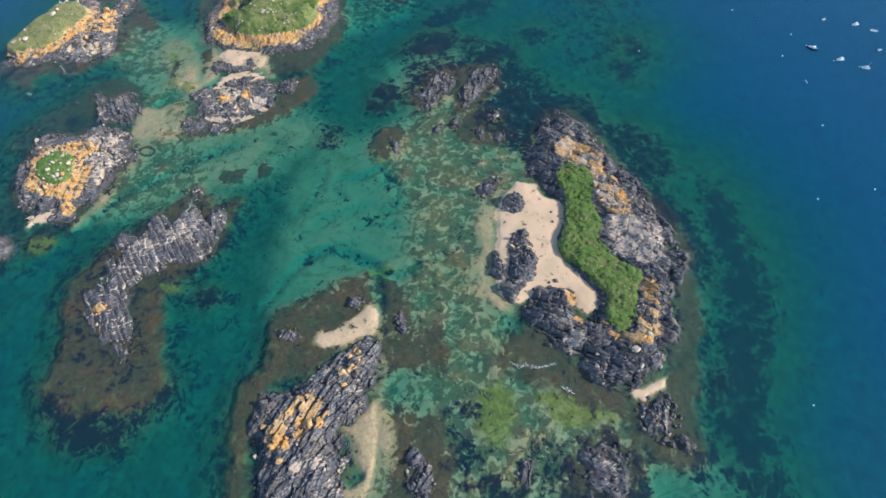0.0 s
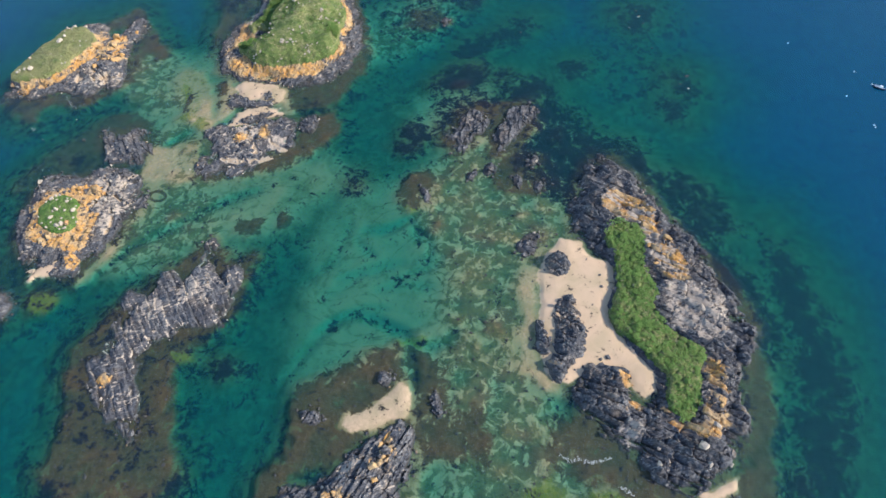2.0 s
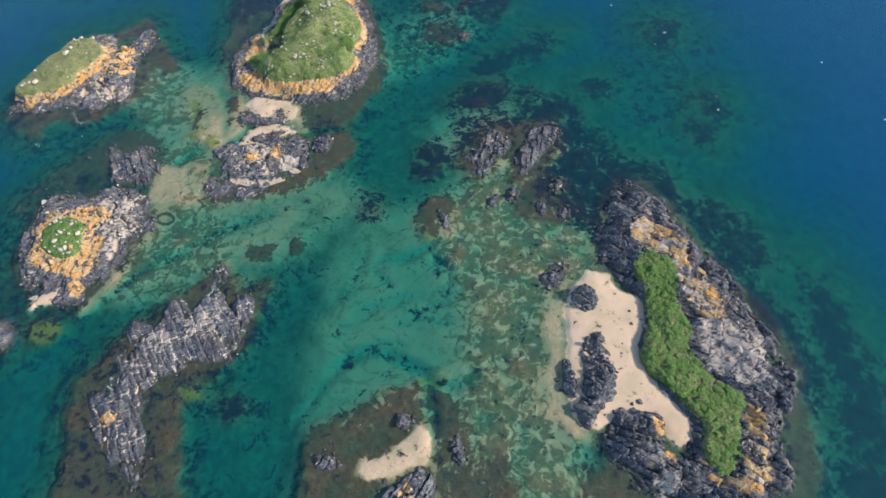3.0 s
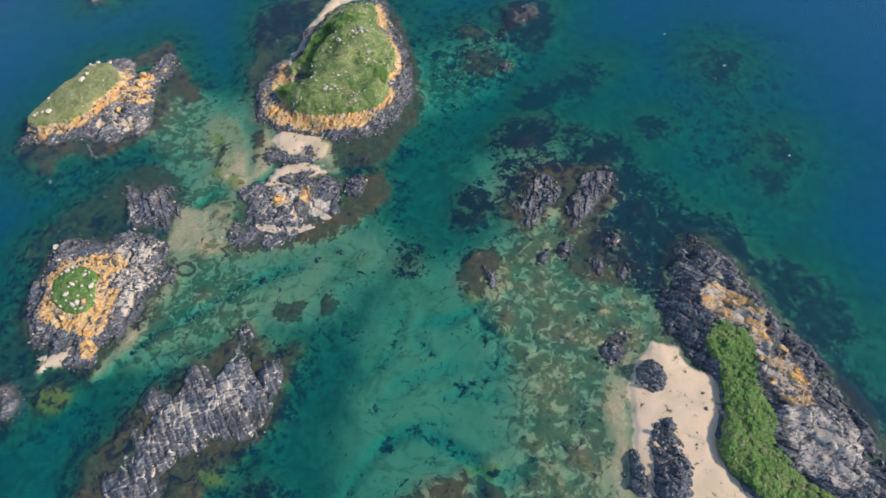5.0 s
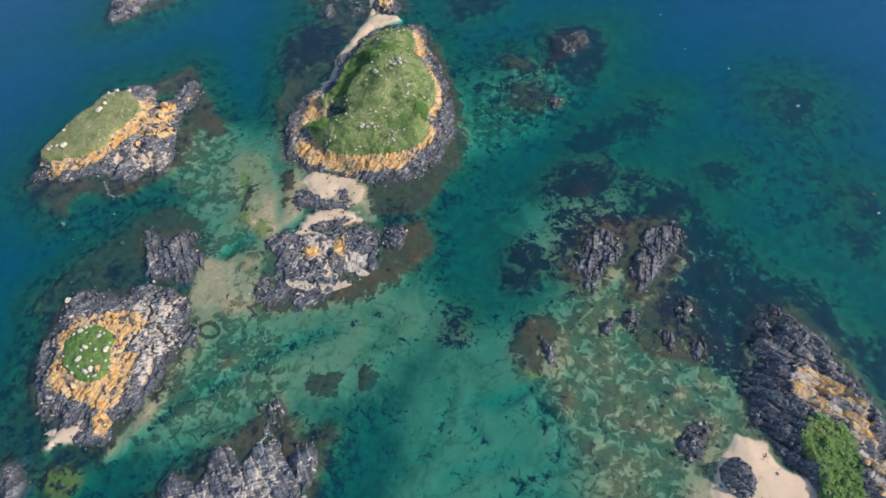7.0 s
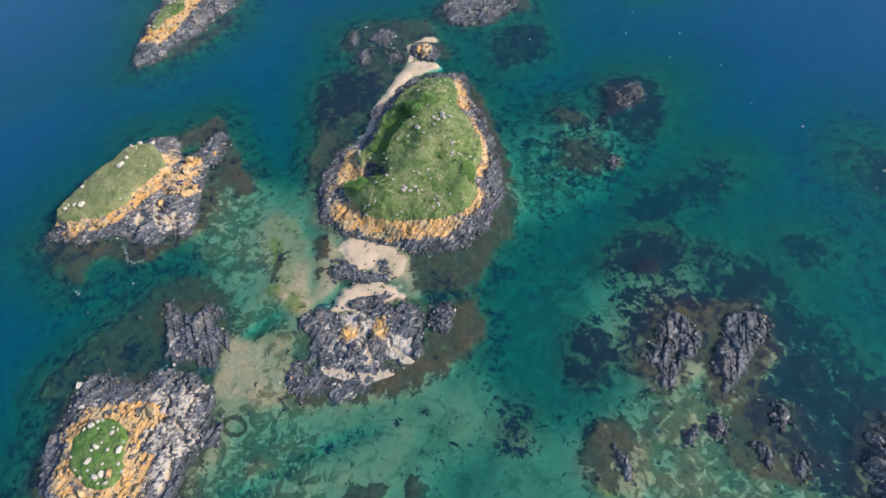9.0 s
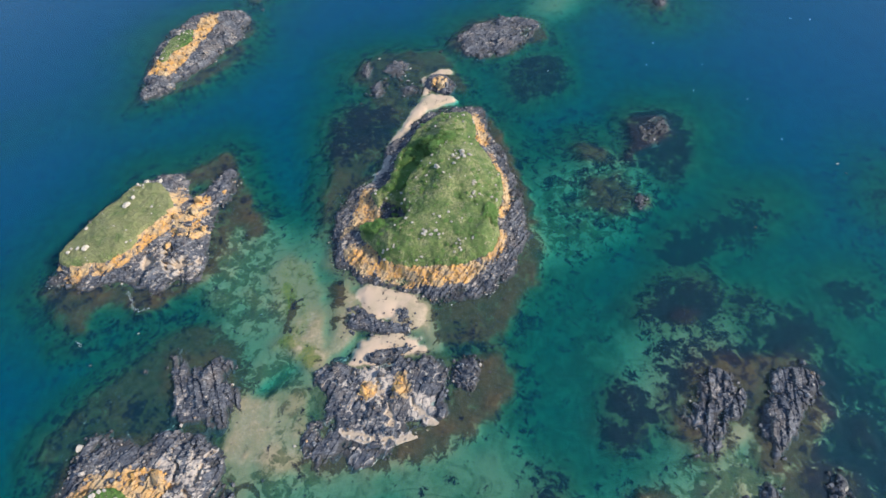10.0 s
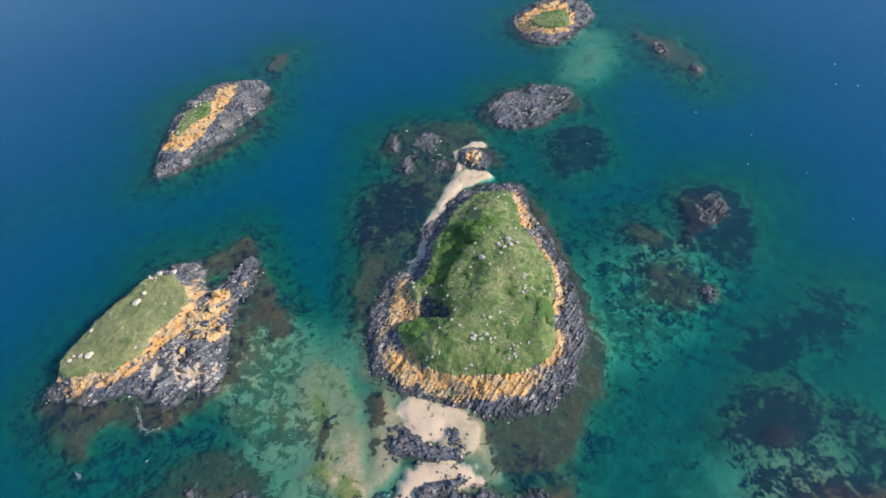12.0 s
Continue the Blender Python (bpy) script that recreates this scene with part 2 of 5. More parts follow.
FOAM = paint_material("foam", (0.44, 0.45, 0.44), 0.9)

# ---- plan: outlines of the natural zones, metres ----
ZONES = []


def zone(kind, name, level, outline):
    ZONES.append((kind, name, level, np.array(outline, float)))


zone("weed", "east_fringe", -0.3, [(163, -76), (172, -101), (175, -132), (169, -160), (155, -183), (141, -197), (134, -215), (124, -225), (118, -245), (110, -246), (100, -236), (93, -223), (97, -204), (124, -202), (143, -178), (164, -143), (167, -103)])
zone("weed", "east_north", -1, [(105, -66), (120, -45), (130, -19), (145, -13), (172, -30), (163, -59), (146, -42), (117, -66)])
zone("kelp", "east_a", -2.2, [(140, -205), (153, -207), (149, -220), (140, -228), (133, -222)])
zone("kelp", "east_b", -2.2, [(169, -43), (175, -68), (181, -117), (181, -150), (166, -173), (169, -157), (173, -129), (167, -90)])
zone("kelp", "east_c", -2.2, [(193, -65), (197, -82), (192, -99), (185, -92)])
zone("kelp", "east_d", -2.2, [(128, -231), (119, -248), (108, -249), (121, -239)])
zone("kelp", "east_e", -2.2, [(129, -245), (132, -255), (127, -255), (124, -250)])
zone("weed", "east_south", 0, [(58, -161), (71, -156), (79, -169), (82, -182), (90, -193), (97, -204), (96, -213), (83, -205), (72, -193), (60, -180), (51, -174), (49, -164)])
zone("weed", "south_west", 0, [(-50, -107), (-37, -103), (-11, -100), (0, -109), (-6, -138), (-26, -139), (-50, -144), (-70, -147), (-73, -161), (-80, -200), (-92, -196), (-86, -167), (-81, -153), (-75, -141), (-60, -134), (-56, -117)])
zone("weed", "south_e", 0, [(1, -101), (9, -109), (9, -120), (3, -128), (0, -120)])
zone("weed", "knob", -1.9, [(-217, 6), (-207, 26), (-201, 57), (-188, 85), (-159, 78), (-125, 62), (-127, 21), (-150, 0), (-163, -11), (-179, -9), (-194, -6), (-192, -20), (-212, -19)])
zone("algae", "knob", -0.3, [(-192, -5), (-169, -8), (-170, -20), (-187, -20)])
zone("rock", "knob_a", 0.8, [(-207, -1), (-200, -1), (-193, -11), (-197, -19), (-204, -16)])
zone("weed", "ribs", -0.8, [(-198, 87), (-169, 114), (-141, 124), (-122, 113), (-116, 76), (-125, 69), (-166, 77), (-191, 80), (-201, 70), (-205, 77)])
zone("wetsand", "west", 0.2, [(-128, 67), (-113, 73), (-104, 78), (-86, 76), (-90, 61), (-93, 44), (-108, 44), (-123, 49)])
zone("wetsand", "west_b", 0.2, [(-128, 34), (-122, 29), (-138, 6), (-165, -14), (-151, 4), (-138, 18)])
zone("mottle", "west_c", -0.25, [(-128, 67), (-113, 74), (-104, 78), (-86, 77), (-90, 62), (-93, 44), (-108, 38), (-123, 45)])
zone("ring", "west", 0, [(-122, 40), (-120, 42), (-117, 43), (-113, 40), (-112, 37), (-113, 35), (-117, 35), (-120, 37)])
zone("weed", "middle", 0, [(-15, 77), (4, 69), (-5, 44), (-22, 39), (-41, 34), (-64, 36), (-91, 42), (-92, 62), (-80, 48), (-27, 50)])
zone("weed", "main_south", -0.3, [(-35, 109), (-23, 103), (12, 106), (35, 128), (44, 145), (35, 116), (18, 94), (1, 79), (-19, 78), (-34, 83), (-35, 96)])
zone("weed", "main_east", 0, [(40, 235), (43, 214), (46, 188), (45, 159), (39, 133), (33, 129), (38, 154), (35, 194)])
zone("kelp", "main_north", -0.8, [(-53, 266), (-35, 268), (-14, 253), (-27, 225), (-48, 216), (-64, 216), (-64, 234)])
zone("rock", "main_nw", 0.8, [(-35, 301), (-26, 313), (-26, 302), (-30, 291)])
zone("rock", "main_nw_b", 0.8, [(-28, 287), (-18, 285), (-23, 271), (-29, 270)])
zone("kelp", "main_ne", -2, [(67, 274), (87, 283), (108, 276), (99, 245), (69, 233), (65, 251)])
zone("rock", "far_north", 1, [(96, 425), (106, 443), (130, 460), (153, 464), (175, 445), (167, 413), (147, 398), (128, 383), (109, 385), (97, 404)])
zone("turf", "far_north", 7, [(107, 413), (123, 429), (146, 428), (142, 402), (124, 399)])
zone("orange", "far_north", 5, [(98, 419), (121, 445), (153, 444), (146, 402), (122, 394), (103, 409)])
zone("weed", "far_east", -0.6, [(189, 396), (195, 369), (213, 365), (212, 343), (210, 314), (198, 301), (189, 323), (184, 348)])
zone("kelp", "ne_rim", -2, [(102, 50), (124, 54), (137, 41), (137, 18), (128, 7), (129, 24), (117, 41)])
zone("kelp", "mid", -0.8, [(-5, 11), (7, 8), (6, 2), (-1, 1), (-6, 5)])
zone("kelp", "mid_b", -1.5, [(-2, 19), (8, 16), (6, 12), (-1, 15)])
zone("weed", "brown_a", -0.3, [(-71, 2), (-57, 3), (-57, -7), (-64, -11), (-73, -7)])
zone("weed", "brown_b", -0.3, [(-49, 1), (-42, 0), (-41, -9), (-48, -11), (-51, -6)])
zone("kelp", "ne_b", -2, [(113, 68), (123, 71), (124, 58), (112, 57), (111, 62)])
zone("kelp", "ne_c", -1, [(33, 30), (54, 35), (55, 21), (42, 18), (32, 24)])
zone("kelp", "ne_d", -2.5, [(162, 62), (179, 61), (176, 50), (162, 50)])
zone("kelp", "ne_e", -3, [(229, 104), (254, 102), (243, 80), (226, 77), (224, 90)])
zone("kelp", "ne_f", -3, [(223, 28), (240, 19), (230, 3), (223, 10)])
zone("kelp", "ne_g", -3, [(206, 10), (215, 3), (212, -13), (206, -8)])
zone("kelp", "far_rock_e", -3, [(147, 124), (165, 119), (156, 105), (144, 111)])
zone("rock", "far_east", 0.5, [(191, 363), (201, 362), (196, 337), (187, 340)])
zone("rock", "far_east_b", 0.4, [(204, 324), (210, 316), (203, 308), (199, 313)])
zone("mottle", "ne_h", -1.5, [(108, 6), (134, 19), (143, 2), (136, -15), (117, -22), (97, -28)])
zone("mottle", "ne_i", -1.3, [(103, -15), (118, -19), (122, -32), (109, -45), (98, -36)])
zone("kelp", "ne_j", -1.8, [(109, 2), (124, 7), (127, -4), (113, -18), (99, -23), (100, -12)])
zone("kelp", "ne_k", -1.8, [(121, -8), (135, -9), (133, -24), (117, -31), (115, -22)])
zone("shallow", "lagoon", -1.9, [(-21, -12), (4, -1), (27, 0), (61, 9), (106, -2), (120, -46), (108, -65), (86, -71), (64, -110), (58, -126), (57, -160), (41, -184), (30, -224), (7, -230), (-23, -220), (-8, -167), (3, -106), (-31, -101), (-59, -105), (-35, -53)])
zone("mottle", "lagoon", -0.6, [(30, -33), (41, -6), (70, 10), (106, -3), (118, -41), (107, -66), (84, -76), (64, -110), (52, -132), (57, -160), (54, -186), (71, -195), (92, -211), (90, -228), (50, -238), (-1, -225), (13, -145), (19, -105), (36, -71)])
zone("algae", "lagoon_a", -0.3, [(33, -179), (46, -182), (48, -193), (41, -201), (32, -207), (27, -197)])
zone("algae", "lagoon_b", -0.2, [(57, -190), (72, -193), (86, -205), (91, -213), (75, -214), (61, -206)])
zone("algae", "lagoon_c", -0.2, [(-4, -97), (14, -100), (9, -107), (-3, -103)])
zone("shallow", "west", -1.2, [(-126, 58), (-90, 53), (-5, 31), (-15, 5), (-40, -1), (-70, -9), (-87, -2), (-121, -6), (-148, -9), (-124, 26)])
zone("mottle", "west", -0.8, [(-126, 52), (-91, 47), (-83, -4), (-121, -5), (-154, -9), (-131, 19)])
zone("shallow", "north_strait", -1.2, [(-130, 149), (-112, 168), (-95, 170), (-74, 156), (-68, 117), (-77, 84), (-96, 78), (-107, 89), (-116, 107), (-126, 126)])
zone("shallow", "spit_patch", -1.5, [(127, 369), (153, 393), (165, 388), (147, 340), (121, 324), (112, 344)])
zone("mottle", "main_east", -2.4, [(58, 168), (88, 171), (112, 160), (94, 132), (64, 121), (44, 121), (44, 140)])
zone("shallow", "main_east", -3.2, [(55, 170), (89, 172), (112, 161), (95, 132), (61, 116), (36, 111), (38, 129)])
zone("shallow", "south_east", -2, [(89, -227), (115, -249), (126, -264), (70, -251)])
zone("mid", "a", -4.5, [(-86, -198), (-74, -143), (-37, -59), (21, 40), (79, 97), (225, 69), (211, -16), (204, -70), (200, -146), (172, -200), (144, -233), (136, -267), (123, -284), (-88, -213)])
zone("mid", "b", -4.5, [(-265, -15), (-185, -21), (-140, -12), (-71, -6), (27, 69), (78, 36), (22, -72), (-32, -158), (-52, -225), (-232, -164)])
zone("mid", "c", -7.2, [(-119, 104), (-106, 172), (-116, 246), (-38, 256), (69, 279), (174, 394), (162, 267), (115, 218), (152, 172), (116, 121), (158, 85), (112, 35), (-119, 95)])
zone("mid", "d", -10, [(154, 429), (190, 415), (219, 286), (174, 168), (169, 95), (114, 35), (14, 109), (39, 261)])
zone("mid", "e", -8, [(-461, 452), (-283, 347), (-199, 320), (-137, 254), (-202, 310), (-300, 243)])
zone("gully", "knob", 1, [(-149, 64), (-146, 58), (-145, 51), (-151, 47), (-155, 42), (-153, 39), (-149, 45), (-143, 49), (-143, 58), (-147, 65)])
zone("gully", "knob", 1, [(-144, 50), (-138, 40), (-132, 36), (-132, 38), (-137, 42), (-143, 51)])
zone("gully", "knob", 1, [(-128, 61), (-134, 58), (-137, 48), (-135, 47), (-133, 56), (-128, 59)])
zone("gully", "knob", 1, [(-143, 37), (-143, 25), (-147, 20), (-146, 18), (-141, 23), (-141, 36)])
zone("gully", "knob", 1, [(-189, 3), (-186, 5), (-182, 5), (-184, 9), (-188, 9), (-192, 7)])
zone("kelp", "ne_k2", -1.5, [(96, 51), (124, 54), (134, 54), (139, 37), (131, 26), (124, 35), (109, 42), (96, 42)])
zone("kelp", "ne_k3", -3, [(96, 105), (117, 113), (152, 116), (158, 105), (139, 98), (117, 97), (102, 96)])
zone("kelp", "ne_k4", -1, [(65, 37), (86, 41), (93, 46), (80, 47), (70, 43)])
zone("kelp", "ne_k5", -1, [(37, 39), (51, 46), (56, 37), (54, 29), (42, 30)])
zone("kelp", "ne_k6", -1.5, [(114, 69), (122, 70), (122, 58), (113, 57), (111, 63)])
zone("kelp", "east_n", -2.2, [(113, -11), (127, -1), (139, -2), (151, -11), (165, -12), (173, -22), (168, -34), (175, -49), (171, -64), (169, -58), (163, -39), (164, -24), (145, -19), (134, -12), (120, -23)])
zone("kelp", "east_n2", -2, [(176, -49), (187, -51), (195, -66), (193, -78), (177, -98), (172, -91), (175, -79), (173, -67)])
zone("weed", "east_n", -1, [(134, -11), (144, -19), (135, -28), (121, -45), (116, -43), (125, -29)])
zone("kelp", "ne_m", -1.8, [(116, 14), (141, -1), (153, -12), (134, -39), (118, -47), (108, -38), (106, -19)])
zone("streaks", "south_g", 0.62, [(19, -182), (33, -182), (26, -201), (33, -216), (52, -225), (47, -237), (6, -223)])
zone("kelp", "ne_n", -1, [(71, 52), (92, 56), (105, 55), (77, 45), (64, 29), (57, 33)])
zone("channel", "a", 0.9, [(-13, -82), (-2, -91), (3, -101), (2, -113), (-2, -126), (-3, -142), (0, -143), (1, -127), (4, -113), (6, -100), (-1, -89), (-11, -80)])
zone("channel", "b", 0.8, [(6, -34), (14, -33), (24, -30), (27, -29), (27, -28), (24, -29), (13, -32), (6, -33)])
zone("channel", "c", 0.8, [(26, -37), (30, -44), (30, -53), (25, -59), (26, -60), (32, -53), (31, -43), (27, -37)])
zone("channel", "d", 0.7, [(-8, -33), (-5, -39), (-1, -45), (0, -45), (-4, -38), (-7, -32)])
zone("channel", "e", 0.6, [(-57, 24), (-74, 23), (-95, 18), (-111, 13), (-130, 8), (-143, 0), (-158, -13), (-155, -16), (-141, -3), (-129, 5), (-110, 9), (-93, 15), (-73, 19), (-56, 20)])
zone("channel", "f", 0.7, [(6, -66), (17, -64), (28, -65), (34, -60), (33, -59), (28, -64), (16, -63), (6, -65)])
zone("channel", "g", 0.6, [(-24, -55), (-16, -53), (-7, -57), (4, -56), (4, -55), (-7, -56), (-16, -52), (-24, -54)])
zone("channel", "h", 0.7, [(-115, 60), (-107, 69), (-108, 78), (-99, 85), (-86, 92), (-87, 94), (-100, 87), (-109, 80), (-109, 70), (-116, 61)])
zone("channel", "i", 0.7, [(-97, 100), (-91, 113), (-93, 122), (-84, 124), (-85, 126), (-94, 124), (-93, 114), (-98, 101)])
zone("channel", "j", 0.7, [(-39, -82), (-26, -77), (-11, -75), (-1, -81), (0, -79), (-11, -74), (-27, -75), (-40, -80)])
zone("channel", "k", 0.6, [(-65, -106), (-52, -93), (-39, -85), (-40, -83), (-53, -91), (-66, -104)])
zone("rock", "main_nw_c", 0.6, [(-14, 304), (-2, 305), (1, 293), (-8, 286), (-15, 293)])
zone("rock", "main_nw_d", 0.6, [(-11, 275), (1, 275), (0, 265), (-10, 264)])
zone("kelp", "ne_p", -2.2, [(139, 45), (145, 26), (158, 4), (152, -25), (123, -38), (101, -31), (111, -10), (115, 7)])
zone("kelp", "ne_q", -2.5, [(131, 60), (144, 54), (150, 37), (139, 33), (131, 48)])
zone("streaks", "main_east", 0.45, [(61, 223), (111, 227), (159, 199), (121, 120), (89, 115), (51, 135), (44, 166)])
zone("streaks", "main_south", 0.3, [(42, 120), (69, 126), (84, 111), (65, 87), (38, 70), (24, 74), (27, 97)])
zone("streaks", "ne_far", 0.34, [(215, 150), (329, 130), (222, -4), (175, 6), (172, 57)])
zone("algae", "strait", -0.5, [(-103, 149), (-85, 155), (-75, 130), (-80, 99), (-94, 91), (-101, 118)])
zone("wetsand", "strait", 0.1, [(-96, 116), (-81, 118), (-74, 101), (-82, 85), (-96, 91)])
zone("mid", "strait", -4.0, [(6, 141), (60, 103), (60, 62), (37, 32), (20, -11), (-10, -26), (-26, -10), (-3, 52), (0, 94)])
zone("mid", "west_strait", -4.0, [(-72, -21), (-32, -15), (-24, -37), (-44, -84), (-62, -122), (-88, -134), (-112, -126), (-108, -86), (-77, -67)])
zone("kelp", "east_h", -3.0, [(213, -99), (205, -149), (179, -203), (148, -238), (140, -269), (122, -263), (137, -223), (167, -185), (186, -146)])
zone("streaks", "south_h", 0.55, [(36, -209), (61, -208), (95, -220), (90, -243), (74, -251), (26, -234)])
zone("rock", "east", 1, [(134, -26), (148, -23), (156, -34), (161, -48), (163, -66), (165, -85), (166, -101), (168, -115), (168, -132), (166, -146), (158, -160), (147, -171), (151, -161), (141, -178), (130, -193), (117, -200), (104, -204), (96, -204), (91, -198), (85, -193), (81, -183), (77, -173), (71, -166), (69, -157), (69, -147), (76, -141), (86, -140), (96, -143), (99, -149), (98, -159), (102, -163), (110, -159), (110, -146), (108, -136), (105, -126), (105, -118), (112, -111), (117, -103), (119, -96), (114, -89), (111, -83), (107, -72), (105, -67), (113, -57), (116, -47)])
zone("turf", "east", 4, [(124, -72), (134, -71), (145, -79), (138, -92), (132, -105), (132, -116), (125, -124), (126, -134), (131, -142), (136, -148), (138, -151), (131, -157), (125, -165), (120, -173), (114, -177), (108, -176), (106, -170), (107, -165), (113, -157), (114, -154), (109, -145), (107, -136), (103, -127), (103, -120), (111, -112), (116, -103), (120, -93), (122, -83), (121, -78)])
zone("orange", "east", 3, [(136, -51), (146, -56), (153, -68), (152, -89), (153, -103), (150, -118), (139, -112), (138, -95), (145, -78), (135, -70), (128, -60)])
zone("orange", "east", 3, [(138, -150), (138, -164), (130, -175), (121, -184), (110, -184), (101, -173), (104, -166), (106, -175), (112, -181), (123, -176), (131, -165)])
zone("orange", "east", 3, [(94, -147), (98, -152), (97, -163), (92, -166), (91, -156)])
zone("pale", "east", 2, [(132, -121), (149, -126), (151, -141), (141, -146), (132, -138), (128, -131)])
zone("pale", "east", 2, [(136, -112), (150, -116), (159, -126), (160, -138), (152, -147), (141, -149), (133, -140), (133, -124)])
zone("orange", "east", 3, [(134, -156), (140, -160), (135, -170), (126, -184), (117, -186), (115, -179), (122, -174), (129, -165)])
zone("pale", "east", 2, [(84, -168), (94, -171), (85, -180), (81, -176)])
zone("sand", "east", 1, [(101, -68), (107, -73), (110, -83), (113, -89), (120, -96), (118, -103), (113, -111), (106, -118), (105, -126), (108, -136), (112, -146), (116, -155), (109, -160), (101, -164), (98, -160), (97, -152), (94, -144), (82, -142), (74, -142), (66, -144), (62, -140), (64, -127), (68, -111), (74, -98), (80, -86), (91, -75)])
zone("wetsand", "east", 0.2, [(87, -70), (92, -75), (78, -90), (68, -111), (63, -126), (64, -140), (67, -150), (58, -148), (53, -136), (48, -133), (53, -118), (61, -103), (64, -85), (75, -79)])
zone("rock", "beach_a", 1.5, [(90, -77), (97, -76), (98, -84), (95, -91), (89, -96), (86, -92), (85, -83)])
zone("rock", "beach_b", 1.5, [(84, -102), (91, -101), (93, -108), (88, -118), (89, -124), (87, -132), (79, -134), (72, -140), (65, -143), (63, -138), (64, -132), (69, -129), (75, -117), (77, -109)])
zone("rock", "beach_c", 1.5, [(67, -111), (71, -112), (69, -123), (66, -128), (63, -124)])
zone("rock", "ne_f", 0.7, [(77, -63), (86, -61), (89, -65), (82, -75), (76, -75), (75, -69)])
zone("rock", "south_point", 1, [(104, -211), (111, -209), (118, -210), (117, -217), (113, -222), (109, -227), (103, -228), (98, -224), (96, -218), (99, -213)])
zone("rock", "south_point_b", 1, [(112, -227), (115, -229), (115, -234), (111, -236), (109, -232)])
zone("sand", "point", 0.8, [(101, -203), (105, -205), (113, -204), (120, -203), (116, -206), (108, -207), (105, -210), (102, -207)])
zone("rock", "south_e", 1, [(64, -219), (73, -220), (81, -225), (79, -234), (73, -241), (60, -238), (60, -228)])
zone("rock", "south_f", 0.6, [(40, -214), (44, -215), (41, -223), (38, -226), (37, -219)])
zone("rock", "south", 1.5, [(-68, -147), (-59, -150), (-51, -151), (-43, -146), (-38, -143), (-30, -140), (-23, -138), (-14, -138), (-6, -137), (-6, -145), (-7, -154), (-13, -164), (-19, -168), (-23, -172), (-28, -176), (-33, -176), (-35, -180), (-30, -184), (-31, -192), (-37, -196), (-40, -203), (-44, -208), (-76, -198), (-76, -188), (-74, -179), (-71, -170), (-71, -158)])
zone("orange", "south", 4, [(-57, -162), (-48, -155), (-40, -157), (-38, -164), (-40, -171), (-51, -172), (-59, -176), (-67, -172), (-68, -165), (-60, -164)])
zone("orange", "south", 4, [(-28, -150), (-19, -152), (-15, -143), (-19, -140), (-23, -148)])
zone("pale", "south", 2, [(-59, -185), (-54, -183), (-45, -183), (-43, -189), (-52, -189)])
zone("pale", "south", 2, [(-44, -146), (-33, -145), (-32, -148), (-42, -151)])
zone("sand", "south_a", 0.6, [(-38, -130), (-31, -125), (-19, -125), (-7, -119), (-1, -123), (-4, -136), (-11, -136), (-26, -137)])
zone("sand", "south_b", 0.45, [(-33, -174), (-27, -176), (-23, -172), (-18, -168), (-14, -169), (-16, -181), (-20, -190), (-25, -201), (-29, -206), (-32, -211), (-42, -208), (-37, -199), (-29, -199), (-28, -192), (-30, -184), (-32, -178)])
zone("rock", "south_b", 1, [(-8, -194), (-3, -193), (-2, -200), (3, -203), (3, -208), (-3, -215), (-8, -216), (-12, -210), (-6, -205), (-9, -199)])
zone("rock", "south_a", 1, [(-16, -115), (-12, -109), (-9, -116), (-13, -119)])
zone("rock", "south_c", 1, [(6, -130), (11, -128), (10, -138), (6, -140)])
zone("rock", "south_d", 1, [(-56, -117), (-51, -116), (-44, -120), (-46, -126), (-54, -123)])
zone("weed", "south_b", 0, [(7, -114), (15, -119), (13, -135), (27, -150), (25, -164), (7, -155), (-5, -157), (-3, -139)])
zone("weed", "south_c", 0, [(-11, -178), (-2, -175), (10, -182), (8, -197), (7, -209), (1, -221), (-28, -211), (-16, -199)])
zone("weed", "south_d", 0, [(63, -216), (77, -216), (87, -223), (88, -235), (87, -244), (83, -250), (47, -238), (57, -229)])
zone("rock", "west", 2, [(-116, -20), (-111, -17), (-107, -21), (-105, -28), (-99, -26), (-95, -21), (-93, -13), (-87, -3), (-84, -9), (-86, -20), (-81, -28), (-73, -27), (-73, -38), (-79, -46), (-82, -51), (-86, -61), (-91, -60), (-99, -56), (-105, -55), (-114, -59), (-120, -60), (-128, -61), (-131, -67), (-129, -79), (-128, -89), (-129, -97), (-136, -93), (-145, -88), (-150, -78), (-153, -70), (-153, -61), (-147, -54), (-143, -48), (-142, -41), (-137, -39), (-134, -28), (-131, -25), (-123, -30), (-118, -29)])
zone("rock", "west_low", 1, [(-138, -93), (-132, -94), (-130, -104), (-132, -108), (-136, -99)])
zone("pale", "west", 3, [(-107, -30), (-93, -26), (-89, -36), (-91, -44), (-101, -44), (-107, -38)])
zone("pale", "west", 3, [(-126, -35), (-115, -33), (-113, -44), (-123, -48)])
zone("orange", "west", 2, [(-147, -70), (-141, -68), (-139, -73), (-144, -74)])
zone("weed", "west", 0, [(-151, -38), (-137, -29), (-121, -25), (-117, -13), (-104, -16), (-94, -8), (-73, -25), (-63, -24), (-73, -44), (-83, -61), (-97, -67), (-113, -65), (-112, -80), (-110, -94), (-114, -106), (-109, -126), (-118, -135), (-127, -138), (-141, -133), (-157, -125), (-167, -112), (-169, -99), (-162, -82), (-162, -62), (-158, -49)])
zone("kelp", "west", -1, [(-168, -111), (-158, -125), (-142, -133), (-125, -138), (-115, -132), (-110, -129), (-113, -139), (-124, -145), (-137, -147), (-152, -140), (-163, -130), (-169, -118)])
